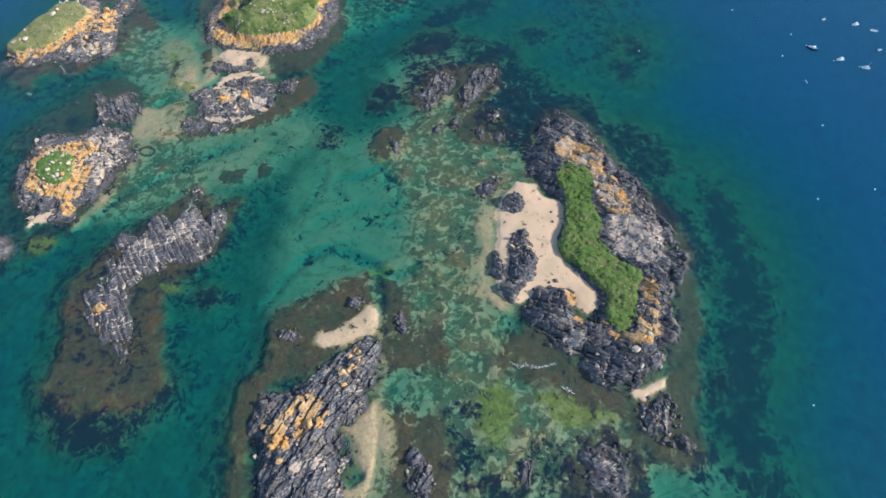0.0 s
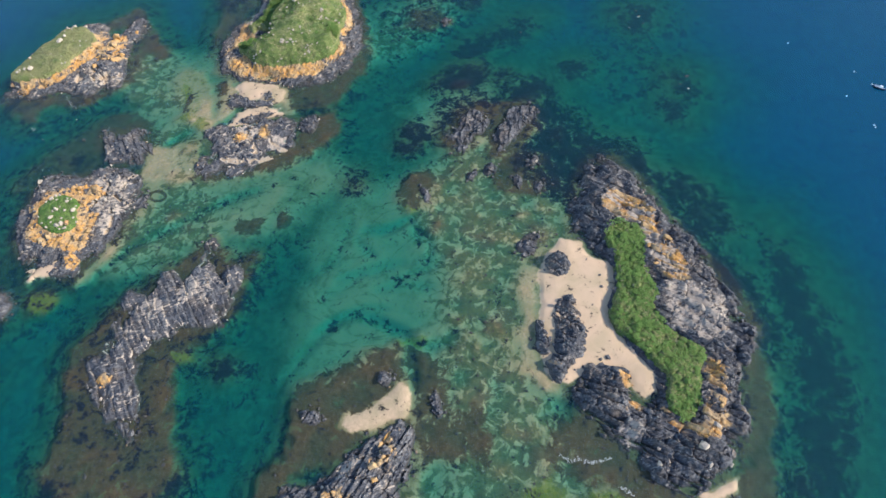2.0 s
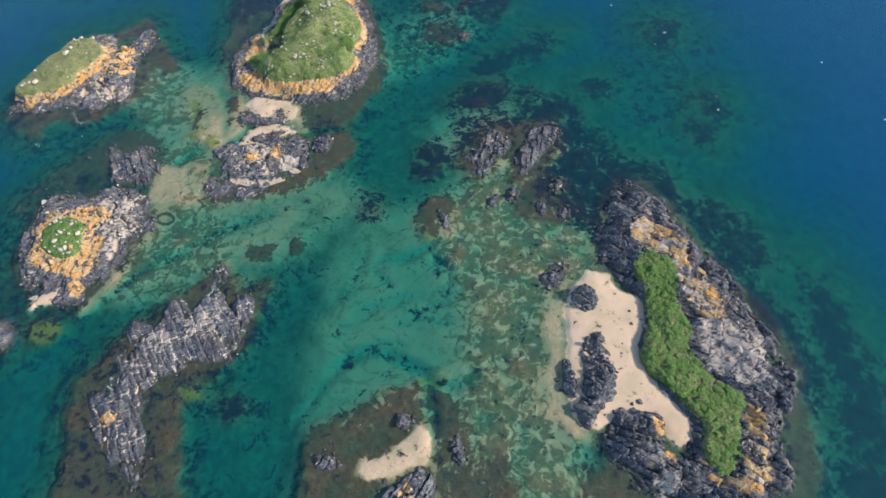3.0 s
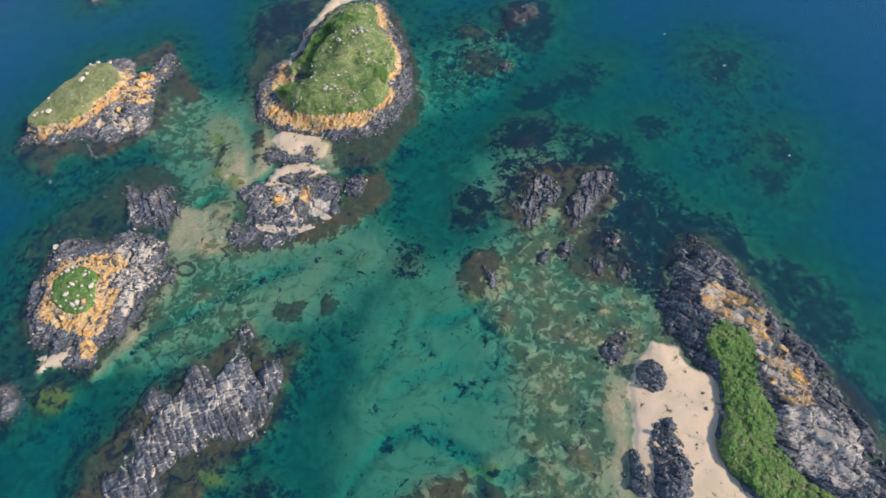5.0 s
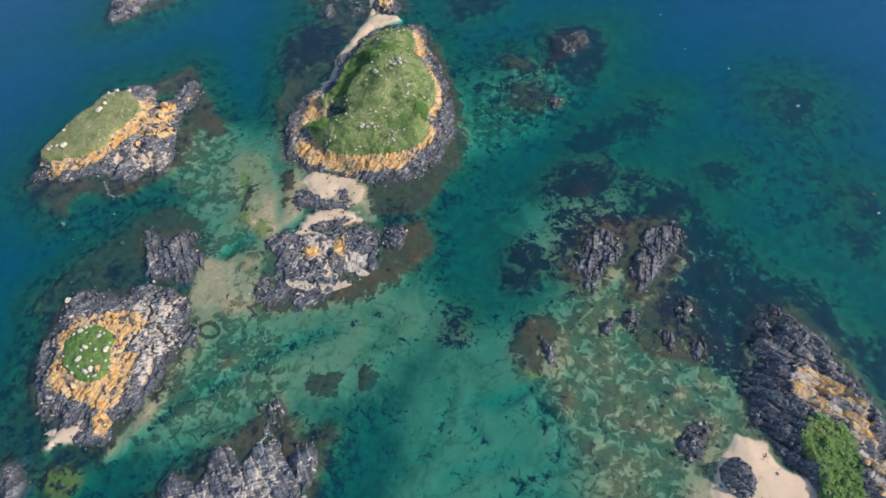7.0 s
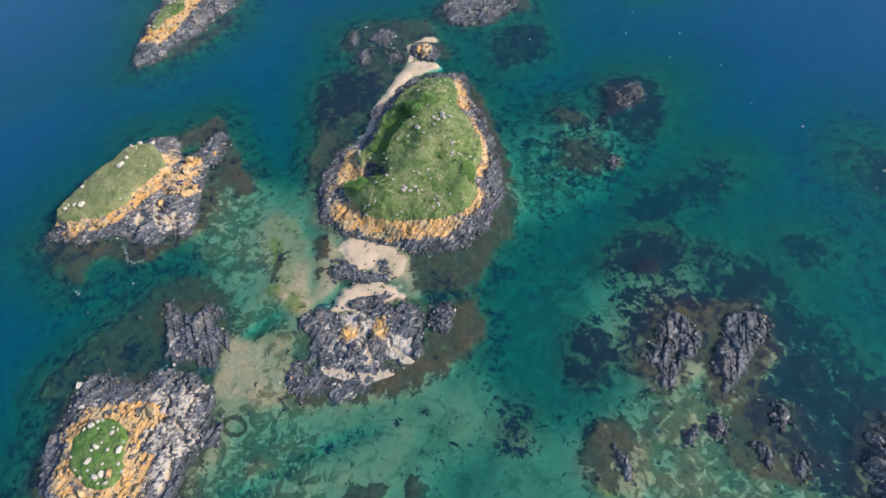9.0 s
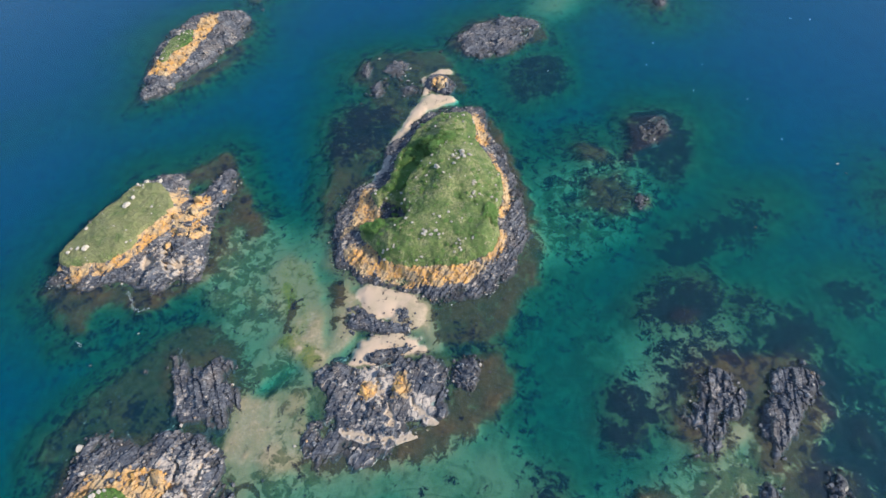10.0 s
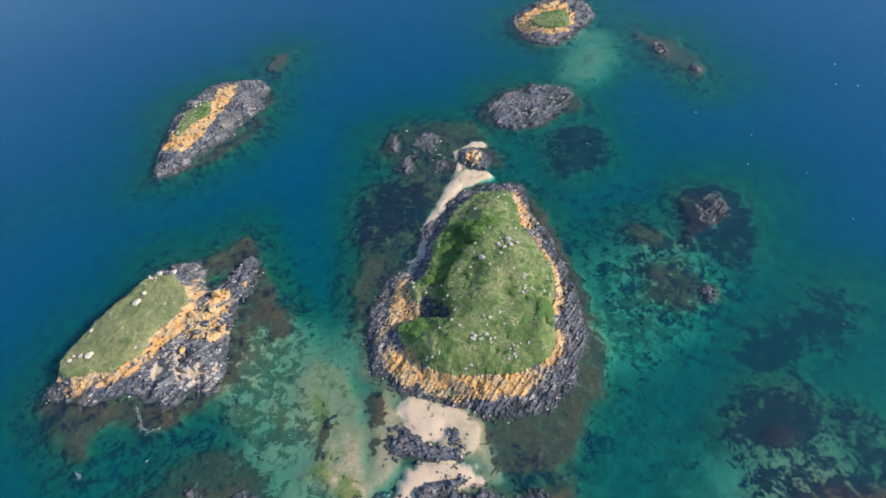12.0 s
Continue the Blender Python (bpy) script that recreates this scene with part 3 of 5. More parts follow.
zone("kelp", "west_b", -1, [(-92, -78), (-84, -81), (-80, -88), (-90, -89)])
zone("algae", "west", -0.4, [(-114, -65), (-104, -67), (-101, -75), (-109, -76), (-114, -70)])
zone("algae", "west_b", -0.3, [(-156, -89), (-145, -95), (-143, -110), (-150, -107)])
zone("rock", "knob", 1, [(-189, 72), (-185, 79), (-173, 76), (-158, 70), (-153, 73), (-138, 68), (-130, 60), (-123, 52), (-121, 41), (-124, 32), (-132, 30), (-134, 24), (-138, 17), (-146, 14), (-148, 6), (-156, 3), (-157, -4), (-164, -4), (-172, -1), (-180, 9), (-192, 18), (-196, 30), (-198, 41), (-196, 52), (-193, 61), (-191, 68)])
zone("sand", "knob", 0.8, [(-190, 3), (-187, 7), (-181, 9), (-171, 9), (-170, 4), (-180, 1), (-188, 0)])
zone("turf", "knob", 6, [(-184, 50), (-179, 52), (-173, 55), (-164, 52), (-159, 45), (-160, 38), (-159, 29), (-163, 25), (-170, 25), (-177, 30), (-182, 38)])
zone("orange", "knob", 4, [(-190, 53), (-180, 58), (-175, 62), (-160, 56), (-147, 53), (-148, 47), (-156, 46), (-156, 38), (-149, 30), (-154, 20), (-158, 10), (-166, 15), (-173, 20), (-185, 25), (-190, 38), (-187, 46)])
zone("orange", "knob", 4, [(-165, 9), (-161, 8), (-161, 0), (-164, 1)])
zone("pale", "knob", 2, [(-152, 65), (-127, 54), (-135, 47), (-129, 37), (-137, 33), (-143, 26), (-146, 16), (-149, 22), (-151, 43), (-154, 56)])
zone("rock", "ribs", 1, [(-151, 108), (-146, 108), (-137, 100), (-134, 105), (-128, 103), (-123, 88), (-120, 78), (-126, 69), (-136, 74), (-145, 80), (-150, 96)])
zone("rock", "middle", 1, [(-84, 80), (-79, 84), (-68, 84), (-60, 79), (-54, 80), (-43, 83), (-32, 78), (-25, 74), (-25, 67), (-30, 57), (-32, 46), (-44, 47), (-54, 44), (-60, 40), (-70, 42), (-80, 41), (-90, 45), (-90, 56), (-89, 61), (-81, 58), (-82, 71)])
zone("rock", "middle_b", 1, [(-24, 71), (-13, 74), (-12, 65), (-18, 57), (-22, 60), (-25, 65)])
zone("gully", "middle", 1, [(-65, 83), (-59, 81), (-56, 70), (-54, 62), (-52, 52), (-55, 47), (-57, 53), (-57, 61), (-60, 68), (-62, 76)])
zone("gully", "middle", 1, [(-76, 56), (-69, 52), (-59, 47), (-46, 46), (-40, 47), (-39, 44), (-47, 43), (-60, 43), (-69, 48), (-77, 53)])
zone("gully", "middle", 1, [(-44, 62), (-42, 57), (-38, 51), (-34, 47), (-38, 46), (-42, 51), (-45, 57)])
zone("pale", "middle", 2, [(-65, 82), (-55, 79), (-48, 68), (-57, 64), (-64, 69)])
zone("pale", "middle", 2, [(-79, 58), (-38, 48), (-32, 58), (-41, 63), (-45, 53), (-59, 51)])
zone("orange", "middle", 3, [(-53, 69), (-47, 73), (-43, 67), (-45, 62), (-51, 62)])
zone("orange", "middle", 3, [(-65, 72), (-59, 71), (-60, 65), (-65, 66)])
zone("sand", "spit_a", 1, [(-60, 124), (-46, 119), (-35, 111), (-42, 106), (-47, 99), (-54, 103), (-60, 108)])
zone("sand", "spit_d", 0.6, [(-38, 112), (-26, 105), (-31, 95), (-36, 92), (-41, 92), (-49, 97), (-45, 106)])
zone("sand", "spit_b", 1, [(-65, 96), (-52, 95), (-36, 89), (-30, 78), (-40, 82), (-51, 83), (-61, 81), (-69, 83), (-65, 90)])
zone("rock", "spit_a", 0.8, [(-67, 105), (-62, 112), (-55, 106), (-52, 100), (-44, 98), (-41, 105), (-36, 104), (-37, 92), (-47, 92), (-58, 99), (-67, 101)])
zone("rock", "spit_b", 0.8, [(-62, 85), (-51, 86), (-39, 85), (-38, 82), (-50, 82), (-60, 80)])
zone("wetsand", "spit", 0.15, [(-64, 133), (-60, 122), (-61, 108), (-67, 92), (-76, 86), (-83, 85), (-87, 89), (-75, 101), (-69, 117)])
zone("wetsand", "spit_b", 0.15, [(-30, 78), (-25, 81), (-29, 94), (-26, 104), (-32, 112), (-35, 110), (-35, 90)])
zone("rock", "main", 1, [(-7, 237), (8, 246), (21, 242), (34, 242), (38, 234), (36, 220), (38, 201), (41, 187), (40, 167), (37, 150), (35, 134), (28, 123), (21, 113), (12, 105), (0, 102), (-16, 101), (-27, 106), (-38, 113), (-46, 120), (-56, 124), (-63, 128), (-69, 137), (-73, 143), (-70, 157), (-67, 170), (-59, 181), (-55, 188), (-47, 193), (-36, 198), (-31, 217), (-18, 227)])
zone("turf", "main", 9, [(15, 233), (28, 230), (28, 217), (25, 204), (28, 190), (30, 181), (30, 169), (28, 159), (21, 147), (18, 135), (17, 129), (10, 122), (4, 121), (-5, 119), (-15, 120), (-24, 124), (-34, 125), (-41, 130), (-46, 135), (-49, 142), (-52, 146), (-54, 153), (-50, 158), (-41, 159), (-41, 165), (-43, 175), (-44, 180), (-34, 183), (-28, 193), (-26, 202), (-15, 213), (-9, 223), (4, 232)])
zone("hollow", "main", 9, [(-41, 159), (-40, 167), (-40, 177), (-32, 184), (-24, 194), (-21, 207), (-11, 213), (-5, 202), (-2, 191), (-10, 187), (-20, 181), (-25, 171), (-28, 152), (-35, 156)])
zone("orange", "main", 4, [(-48, 133), (-37, 126), (-25, 123), (-10, 120), (1, 119), (6, 117), (-2, 111), (-15, 112), (-26, 116), (-37, 117), (-45, 122), (-50, 129)])
zone("orange", "main", 4, [(-62, 147), (-49, 144), (-47, 134), (-51, 127), (-59, 133), (-63, 141)])
zone("orange", "main", 5, [(-56, 162), (-50, 184), (-42, 186), (-46, 176), (-40, 167), (-41, 161), (-54, 160), (-63, 156), (-67, 154)])
zone("orange", "main", 5, [(17, 137), (21, 129), (13, 120), (3, 118), (11, 126)])
zone("orange", "main", 5, [(30, 195), (33, 170), (31, 153), (22, 142), (22, 148), (29, 160), (30, 183)])
zone("orange", "main", 5, [(32, 235), (33, 212), (32, 199), (26, 202), (28, 218)])
zone("pale", "main", 2, [(-51, 192), (-45, 202), (-35, 203), (-30, 210), (-26, 209), (-36, 193), (-44, 188)])
zone("sand", "main_north", 1, [(-29, 218), (-19, 231), (-9, 245), (-1, 256), (8, 262), (18, 257), (24, 256), (24, 249), (17, 247), (6, 247), (-6, 238), (-16, 227), (-25, 216)])
zone("rock", "main_north", 1.2, [(5, 266), (10, 278), (20, 281), (27, 274), (26, 263), (19, 258), (13, 263)])
zone("orange", "main_north", 1, [(15, 275), (23, 273), (18, 263), (14, 264)])
zone("bush", "main", 10, [(-15, 209), (-7, 209), (-1, 203), (10, 208), (10, 199), (-1, 192), (-8, 188), (-19, 182), (-30, 174), (-34, 177), (-25, 191), (-20, 202)])
zone("bush", "main", 9, [(16, 149), (20, 149), (19, 140), (17, 134), (14, 137), (13, 143)])
zone("bush", "main", 9, [(-51, 157), (-41, 157), (-39, 150), (-45, 146), (-51, 149)])
zone("weed", "main_nw", -0.45, [(-30, 314), (-13, 318), (14, 312), (31, 300), (33, 277), (32, 254), (25, 265), (1, 264), (-16, 235), (-34, 215), (-50, 199), (-62, 183), (-75, 153), (-75, 173), (-67, 192), (-63, 220), (-42, 246), (-27, 268), (-39, 288)])
zone("rock", "left", 1.5, [(-220, 169), (-219, 178), (-213, 191), (-207, 203), (-198, 215), (-187, 223), (-181, 231), (-170, 234), (-156, 234), (-148, 223), (-149, 214), (-141, 211), (-136, 219), (-129, 226), (-122, 228), (-120, 211), (-123, 200), (-131, 199), (-135, 186), (-135, 173), (-138, 161), (-136, 149), (-141, 147), (-152, 153), (-156, 146), (-166, 146), (-178, 157), (-188, 160), (-198, 160), (-208, 160)])
zone("turf", "left", 9, [(-214, 175), (-211, 189), (-203, 198), (-195, 208), (-185, 218), (-174, 224), (-161, 220), (-156, 205), (-156, 197), (-163, 190), (-172, 186), (-174, 177), (-183, 172), (-191, 171), (-202, 171)])
zone("orange", "left", 5, [(-213, 169), (-206, 171), (-193, 172), (-184, 172), (-176, 179), (-173, 187), (-164, 192), (-158, 198), (-158, 212), (-154, 220), (-151, 210), (-153, 196), (-160, 184), (-172, 176), (-182, 168), (-192, 167), (-205, 166), (-209, 163)])
zone("orange", "left", 4, [(-155, 187), (-146, 201), (-140, 209), (-136, 202), (-138, 194), (-144, 190), (-135, 178), (-150, 178), (-153, 180)])
zone("pale", "left", 2, [(-174, 168), (-164, 177), (-159, 182), (-157, 169), (-147, 160), (-139, 161), (-144, 154), (-157, 157), (-166, 167), (-173, 161)])
zone("weed", "left", 0, [(-222, 162), (-222, 170), (-178, 155), (-157, 147), (-137, 150), (-136, 177), (-130, 196), (-119, 228), (-115, 206), (-108, 189), (-110, 169), (-121, 183), (-126, 168), (-137, 147), (-151, 141), (-168, 139), (-176, 144), (-190, 150), (-195, 142), (-197, 128), (-203, 134), (-212, 151)])
zone("weed", "left_b", 0, [(-156, 234), (-140, 239), (-127, 246), (-119, 232), (-122, 227), (-136, 220), (-148, 220)])
zone("rock", "ne_a", 1, [(66, 29), (75, 33), (80, 40), (90, 42), (94, 33), (94, 25), (86, 16), (77, 16), (70, 10), (65, 14), (65, 21)])
zone("rock", "ne_b", 1, [(98, 21), (112, 32), (122, 32), (123, 20), (115, 14), (105, 9), (97, 0), (88, 0), (91, 10)])
zone("weed", "ne", 0, [(57, 27), (70, 40), (91, 47), (108, 42), (127, 40), (131, 27), (126, 14), (113, 4), (99, -5), (88, -3), (88, 6), (95, 17), (93, 20), (88, 13), (68, 8), (59, 12)])
zone("wetsand", "ne", 0.15, [(66, 12), (72, 12), (80, 15), (88, 16), (88, 11), (77, 10), (67, 7)])
zone("weed", "round", 0, [(30, 1), (38, 5), (46, 3), (46, -6), (44, -12), (38, -17), (32, -20), (25, -18), (25, -12)])
zone("wetsand", "round", 0.2, [(40, -12), (46, -12), (44, -20), (37, -25), (33, -22)])
zone("rock", "round", 0.4, [(36, -10), (39, -12), (39, -21), (36, -20)])
zone("kelp", "ne_big", -1.2, [(65, 70), (73, 79), (86, 86), (99, 88), (113, 84), (112, 71), (102, 61), (85, 58), (74, 66)])
zone("weed", "ne_top", 0, [(81, 69), (93, 74), (96, 68), (87, 62)])
zone("shallow", "ne_patch", -2, [(56, 55), (67, 62), (80, 60), (96, 63), (100, 55), (87, 49), (71, 47), (56, 39), (54, 47)])
zone("rock", "ne_c", 0.7, [(78, -6), (84, -5), (85, -10), (81, -14), (76, -14)])
zone("rock", "ne_d", 0.7, [(67, -9), (73, -9), (69, -14), (65, -13)])
zone("rock", "ne_e", 0.7, [(106, -9), (112, -9), (112, -15), (105, -17), (103, -15)])
zone("rock", "ne_g", 0.7, [(91, -21), (96, -20), (94, -29), (90, -30)])
zone("rock", "ne_h", 0.7, [(102, -28), (108, -28), (103, -37), (99, -35)])
zone("weed", "ne_h", -0.5, [(80, -12), (91, -5), (103, -8), (116, -7), (117, -21), (105, -37), (94, -37), (85, -28), (82, -21)])
zone("rock", "far_rock", 0.5, [(127, 195), (133, 194), (144, 197), (142, 182), (129, 177), (122, 178)])
zone("weed", "far_rock", 0, [(124, 201), (133, 196), (145, 198), (143, 181), (128, 174), (119, 174), (108, 167), (103, 167), (116, 182)])
zone("weed", "far_rock_b", -0.5, [(81, 191), (97, 189), (102, 178), (99, 165), (85, 173), (79, 181)])
zone("weed", "far_rock_c", -0.5, [(78, 160), (96, 157), (100, 143), (90, 132), (79, 134), (64, 139), (65, 146), (79, 149)])
zone("rock", "far_rock_b", 0.4, [(100, 140), (104, 139), (102, 132), (98, 134)])
zone("kelp", "far_rock_a", -2, [(127, 209), (156, 203), (156, 181), (143, 158), (121, 145), (122, 161), (108, 161), (102, 167)])
zone("notch", "main", 3, [(-43, 159), (-42, 168), (-37, 172), (-32, 168), (-27, 162), (-27, 150), (-32, 152), (-37, 157)])
zone("pale", "east", 2, [(136, -51), (146, -56), (153, -68), (152, -89), (153, -103), (150, -118), (139, -112), (138, -95), (145, -78), (135, -70), (128, -60)])
zone("algae", "strait_c", -0.4, [(-103, 105), (-95, 107), (-89, 102), (-92, 97), (-101, 99)])
zone("algae", "strait_d", -0.4, [(-97, 139), (-91, 137), (-92, 119), (-97, 116)])
zone("algae", "strait_e", -0.4, [(-95, 96), (-87, 101), (-81, 96), (-83, 88), (-93, 89)])
zone("mottle", "strait_s", -0.8, [(-121, 93), (-107, 96), (-87, 88), (-91, 74), (-107, 81), (-118, 80)])
zone("mottle", "strait_n", -0.9, [(-129, 175), (-118, 182), (-105, 162), (-111, 140), (-97, 120), (-116, 118), (-129, 134), (-137, 147)])
zone("weed", "strait_w", 0, [(-76, 130), (-69, 131), (-64, 124), (-62, 116), (-70, 103), (-72, 104), (-71, 115)])
zone("weed", "strait_v", 0, [(-98, 113), (-92, 124), (-90, 118), (-94, 109), (-98, 105)])
zone("sand", "knoll_a", 0.8, [(2, 262), (6, 280), (11, 281), (8, 261)])
zone("sand", "knoll_b", 0.8, [(11, 281), (24, 286), (31, 280), (21, 277)])
zone("wetsand", "south_c", 0.1, [(-14, -169), (-8, -174), (-12, -193), (-21, -204), (-28, -209), (-20, -190), (-16, -181)])
zone("mottle", "south_c", -0.5, [(-15, -162), (-5, -168), (-10, -194), (-19, -209), (-29, -208), (-20, -190)])
zone("weed", "main_nw_e", -0.4, [(-63, 220), (-42, 227), (-35, 211), (-52, 188), (-66, 177), (-74, 159)])
zone("rock", "north_west", 1, [(-191, 316), (-190, 344), (-188, 363), (-183, 386), (-172, 405), (-160, 417), (-142, 424), (-119, 415), (-111, 400), (-115, 377), (-128, 363), (-140, 346), (-158, 333), (-172, 319), (-183, 316)])
zone("turf", "north_west", 7, [(-181, 355), (-175, 374), (-164, 389), (-154, 389), (-154, 375), (-166, 364), (-173, 351)])
zone("orange", "north_west", 5, [(-187, 354), (-184, 342), (-170, 333), (-156, 355), (-145, 380), (-136, 402), (-143, 413), (-154, 394), (-155, 376), (-167, 362), (-174, 352), (-183, 355)])
zone("weed", "north_west", -0.2, [(-191, 316), (-180, 314), (-159, 329), (-138, 344), (-124, 362), (-111, 397), (-107, 388), (-120, 351), (-136, 336), (-158, 322), (-179, 310)])
zone("weed", "north_west_b", -0.2, [(-116, 432), (-110, 450), (-96, 451), (-96, 430), (-108, 418)])
zone("rock", "skerry", 1, [(38, 317), (53, 330), (81, 335), (104, 325), (102, 309), (85, 297), (72, 288), (54, 291), (42, 302)])
zone("weed", "skerry", -0.2, [(36, 315), (54, 334), (83, 339), (107, 327), (105, 309), (109, 297), (85, 295), (71, 285), (54, 289), (39, 300)])
zone("channel", "l", 0.7, [(-36.3, -78.5), (-20.9, -75.5), (-9.2, -79.7), (0.1, -89), (6.3, -96.2), (8.8, -102.8), (20.9, -106.5), (28.1, -100.8), (29.9, -103.2), (21.1, -109.5), (7.2, -105.2), (3.7, -97.8), (-2.1, -91), (-10.8, -82.3), (-21.1, -78.5), (-35.7, -81.5)])
zone("channel", "m", 0.45, [(-29.3, -59.9), (-17.5, -57), (-6.1, -48.9), (14.3, -54.9), (13.7, -57.1), (-5.9, -51.1), (-16.5, -59), (-28.7, -62.1)])
zone("channel", "n", 0.45, [(-3.9, -66.9), (13.3, -67.9), (22.6, -74.1), (21.4, -75.9), (12.7, -70.1), (-4.1, -69.1)])
zone("channel", "o", 0.6, [(-2.7, -26.7), (12, -29.7), (24.5, -26.8), (27.3, -36.9), (26.3, -46.1), (23.7, -45.9), (24.7, -37.1), (23.5, -29.2), (12, -32.3), (-3.3, -29.3)])
zone("channel", "p", 0.4, [(-42.4, -48.9), (-32.4, -44.9), (-23.8, -42.1), (-15, -30.4), (-9.1, -17.5), (-6.9, -18.5), (-13, -31.6), (-22.2, -43.9), (-31.6, -47.1), (-41.6, -51.1)])
zone("channel", "q", 0.6, [(-122.3, 58), (-114, 60.5), (-117.1, 69.1), (-111.7, 79.8), (-99.3, 84), (-98.7, 82), (-110.3, 78.2), (-114.9, 68.9), (-112, 59.5), (-121.7, 56)])
zone("gully", "left", 2, [(-163, 171), (-157, 179), (-151, 164), (-138, 164), (-140, 157), (-151, 156), (-155, 153), (-159, 162)])
zone("gully", "left", 2, [(-173, 168), (-164, 178), (-160, 170), (-168, 159)])
zone("algae", "round", -0.3, [(24, -18), (32, -21), (31, -25), (24, -24)])
zone("wetsand", "west_c", 0.1, [(-126, 68), (-122, 80), (-112, 82), (-106, 72), (-109, 53), (-120, 47), (-127, 55)])
zone("channel", "r", 0.5, [(-115, 47), (-113, 54), (-115, 65), (-110, 75), (-108, 74), (-113, 64), (-111, 54), (-113, 46)])


# ---- fields over the plan ----
def lattice(x, y, size, seed):
    """Smooth value noise, -1 to 1."""
    u, v = x / size, y / size
    i, j = np.floor(u).astype(np.int64), np.floor(v).astype(np.int64)
    f, g = u - i, v - j
    f, g = f * f * f * (f * (f * 6 - 15) + 10), g * g * g * (g * (g * 6 - 15) + 10)

    def h(a, b):
        return chance(a, b, seed) * 2 - 1
    return (h(i, j) * (1 - f) + h(i + 1, j) * f) * (1 - g) + (h(i, j + 1) * (1 - f) + h(i + 1, j + 1) * f) * g


def chance(a, b, seed):
    """A repeatable number from 0 to 1 for each pair of whole numbers."""
    n = (a * 374761393 + b * 668265263 + seed * 974634777) & 0xFFFFFFFF
    n = ((n ^ (n >> 13)) * 1274126177) & 0xFFFFFFFF
    n = ((n ^ (n >> 16)) * 2246822519) & 0xFFFFFFFF
    return ((n ^ (n >> 15)) & 0xFFFFFF) / 16777215.0


def fbm(x, y, size, seed, octaves=4):
    total, amp = np.zeros(np.shape(x)), 0.55
    for k in range(octaves):
        c, d = math.cos(0.6 + 0.9 * k), math.sin(0.6 + 0.9 * k)
        total, amp = total + amp * lattice(x * c - y * d, x * d + y * c, size / 2 ** k, seed + k), amp * 0.55
    return total


def ease(v, lo, hi):
    s = np.clip((v - lo) / (hi - lo), 0, 1)
    return s * s * (3 - 2 * s)


def rounded(outline, times=2):
    for _ in range(times):
        nxt = np.roll(outline, -1, 0)
        outline = np.stack([outline * 0.75 + nxt * 0.25, outline * 0.25 + nxt * 0.75], 1).reshape(-1, 2)
    return outline


def inside(outline, x, y):
    """Distance to the outline, positive within it."""
    best, odd = np.full(np.shape(x), 1e9), np.zeros(np.shape(x), bool)
    for (ax, ay), (bx, by) in zip(outline, np.roll(outline, -1, 0)):
        ex, ey = bx - ax, by - ay
        s = np.clip(((x - ax) * ex + (y - ay) * ey) / max(ex * ex + ey * ey, 1e-9), 0, 1)
        best = np.minimum(best, (x - ax - s * ex) ** 2 + (y - ay - s * ey) ** 2)
        if ey:
            odd ^= ((ay > y) != (by > y)) & (x < (y - ay) * ex / ey + ax)
    return np.where(odd, 1, -1) * np.sqrt(best)


def near(outline, x, y, reach, smooth=2):
    """inside(), worked out only round the outline; elsewhere -reach."""
    out = np.full(x.shape, -float(reach))
    lo, hi = outline.min(0) - reach, outline.max(0) + reach
    pick = (x > lo[0]) & (x < hi[0]) & (y > lo[1]) & (y < hi[1])
    out[pick] = np.maximum(inside(rounded(outline, smooth), x[pick], y[pick]), -reach)
    return out


def blocks(x, y, size, angle, stretch, seed):
    """Jointed blocks: for each place its block's chance, its height with the block's tilt, and the nearness of a joint."""
    c, s = math.cos(radians(angle)), math.sin(radians(angle))
    u, v = (x * c + y * s) / (size * stretch), (-x * s + y * c) / size
    u, v = u + 0.5 * fbm(x, y, size * 4.5, seed + 7, 2), v + 0.4 * fbm(x, y, size * 5.5, seed + 9, 2)
    i, j = np.floor(u).astype(np.int64), np.floor(v).astype(np.int64)
    first, second = np.full(x.shape, 9.0), np.full(x.shape, 9.0)
    luck, tilt = np.zeros(x.shape), np.zeros(x.shape)
    for a in (-1, 0, 1):
        for b in (-1, 0, 1):
            p, q = i + a, j + b
            du, dv = u - p - 0.15 - 0.7 * chance(p, q, seed), v - q - 0.15 - 0.7 * chance(p, q, seed + 1)
            d = np.maximum(np.abs(du), np.abs(dv)) * 0.6 + 0.4 * np.hypot(du, dv)
            closer = d < first
            second = np.where(closer, first, np.minimum(second, d))
            first = np.where(closer, d, first)
            luck = np.where(closer, chance(p, q, seed + 2), luck)
            tilt = np.where(closer, du * (chance(p, q, seed + 3) - 0.5) * 0.8 + dv * (0.15 + 0.75 * chance(p, q, seed + 4)), tilt)
    return luck, tilt, ease(second - first, 0.16, 0.0)


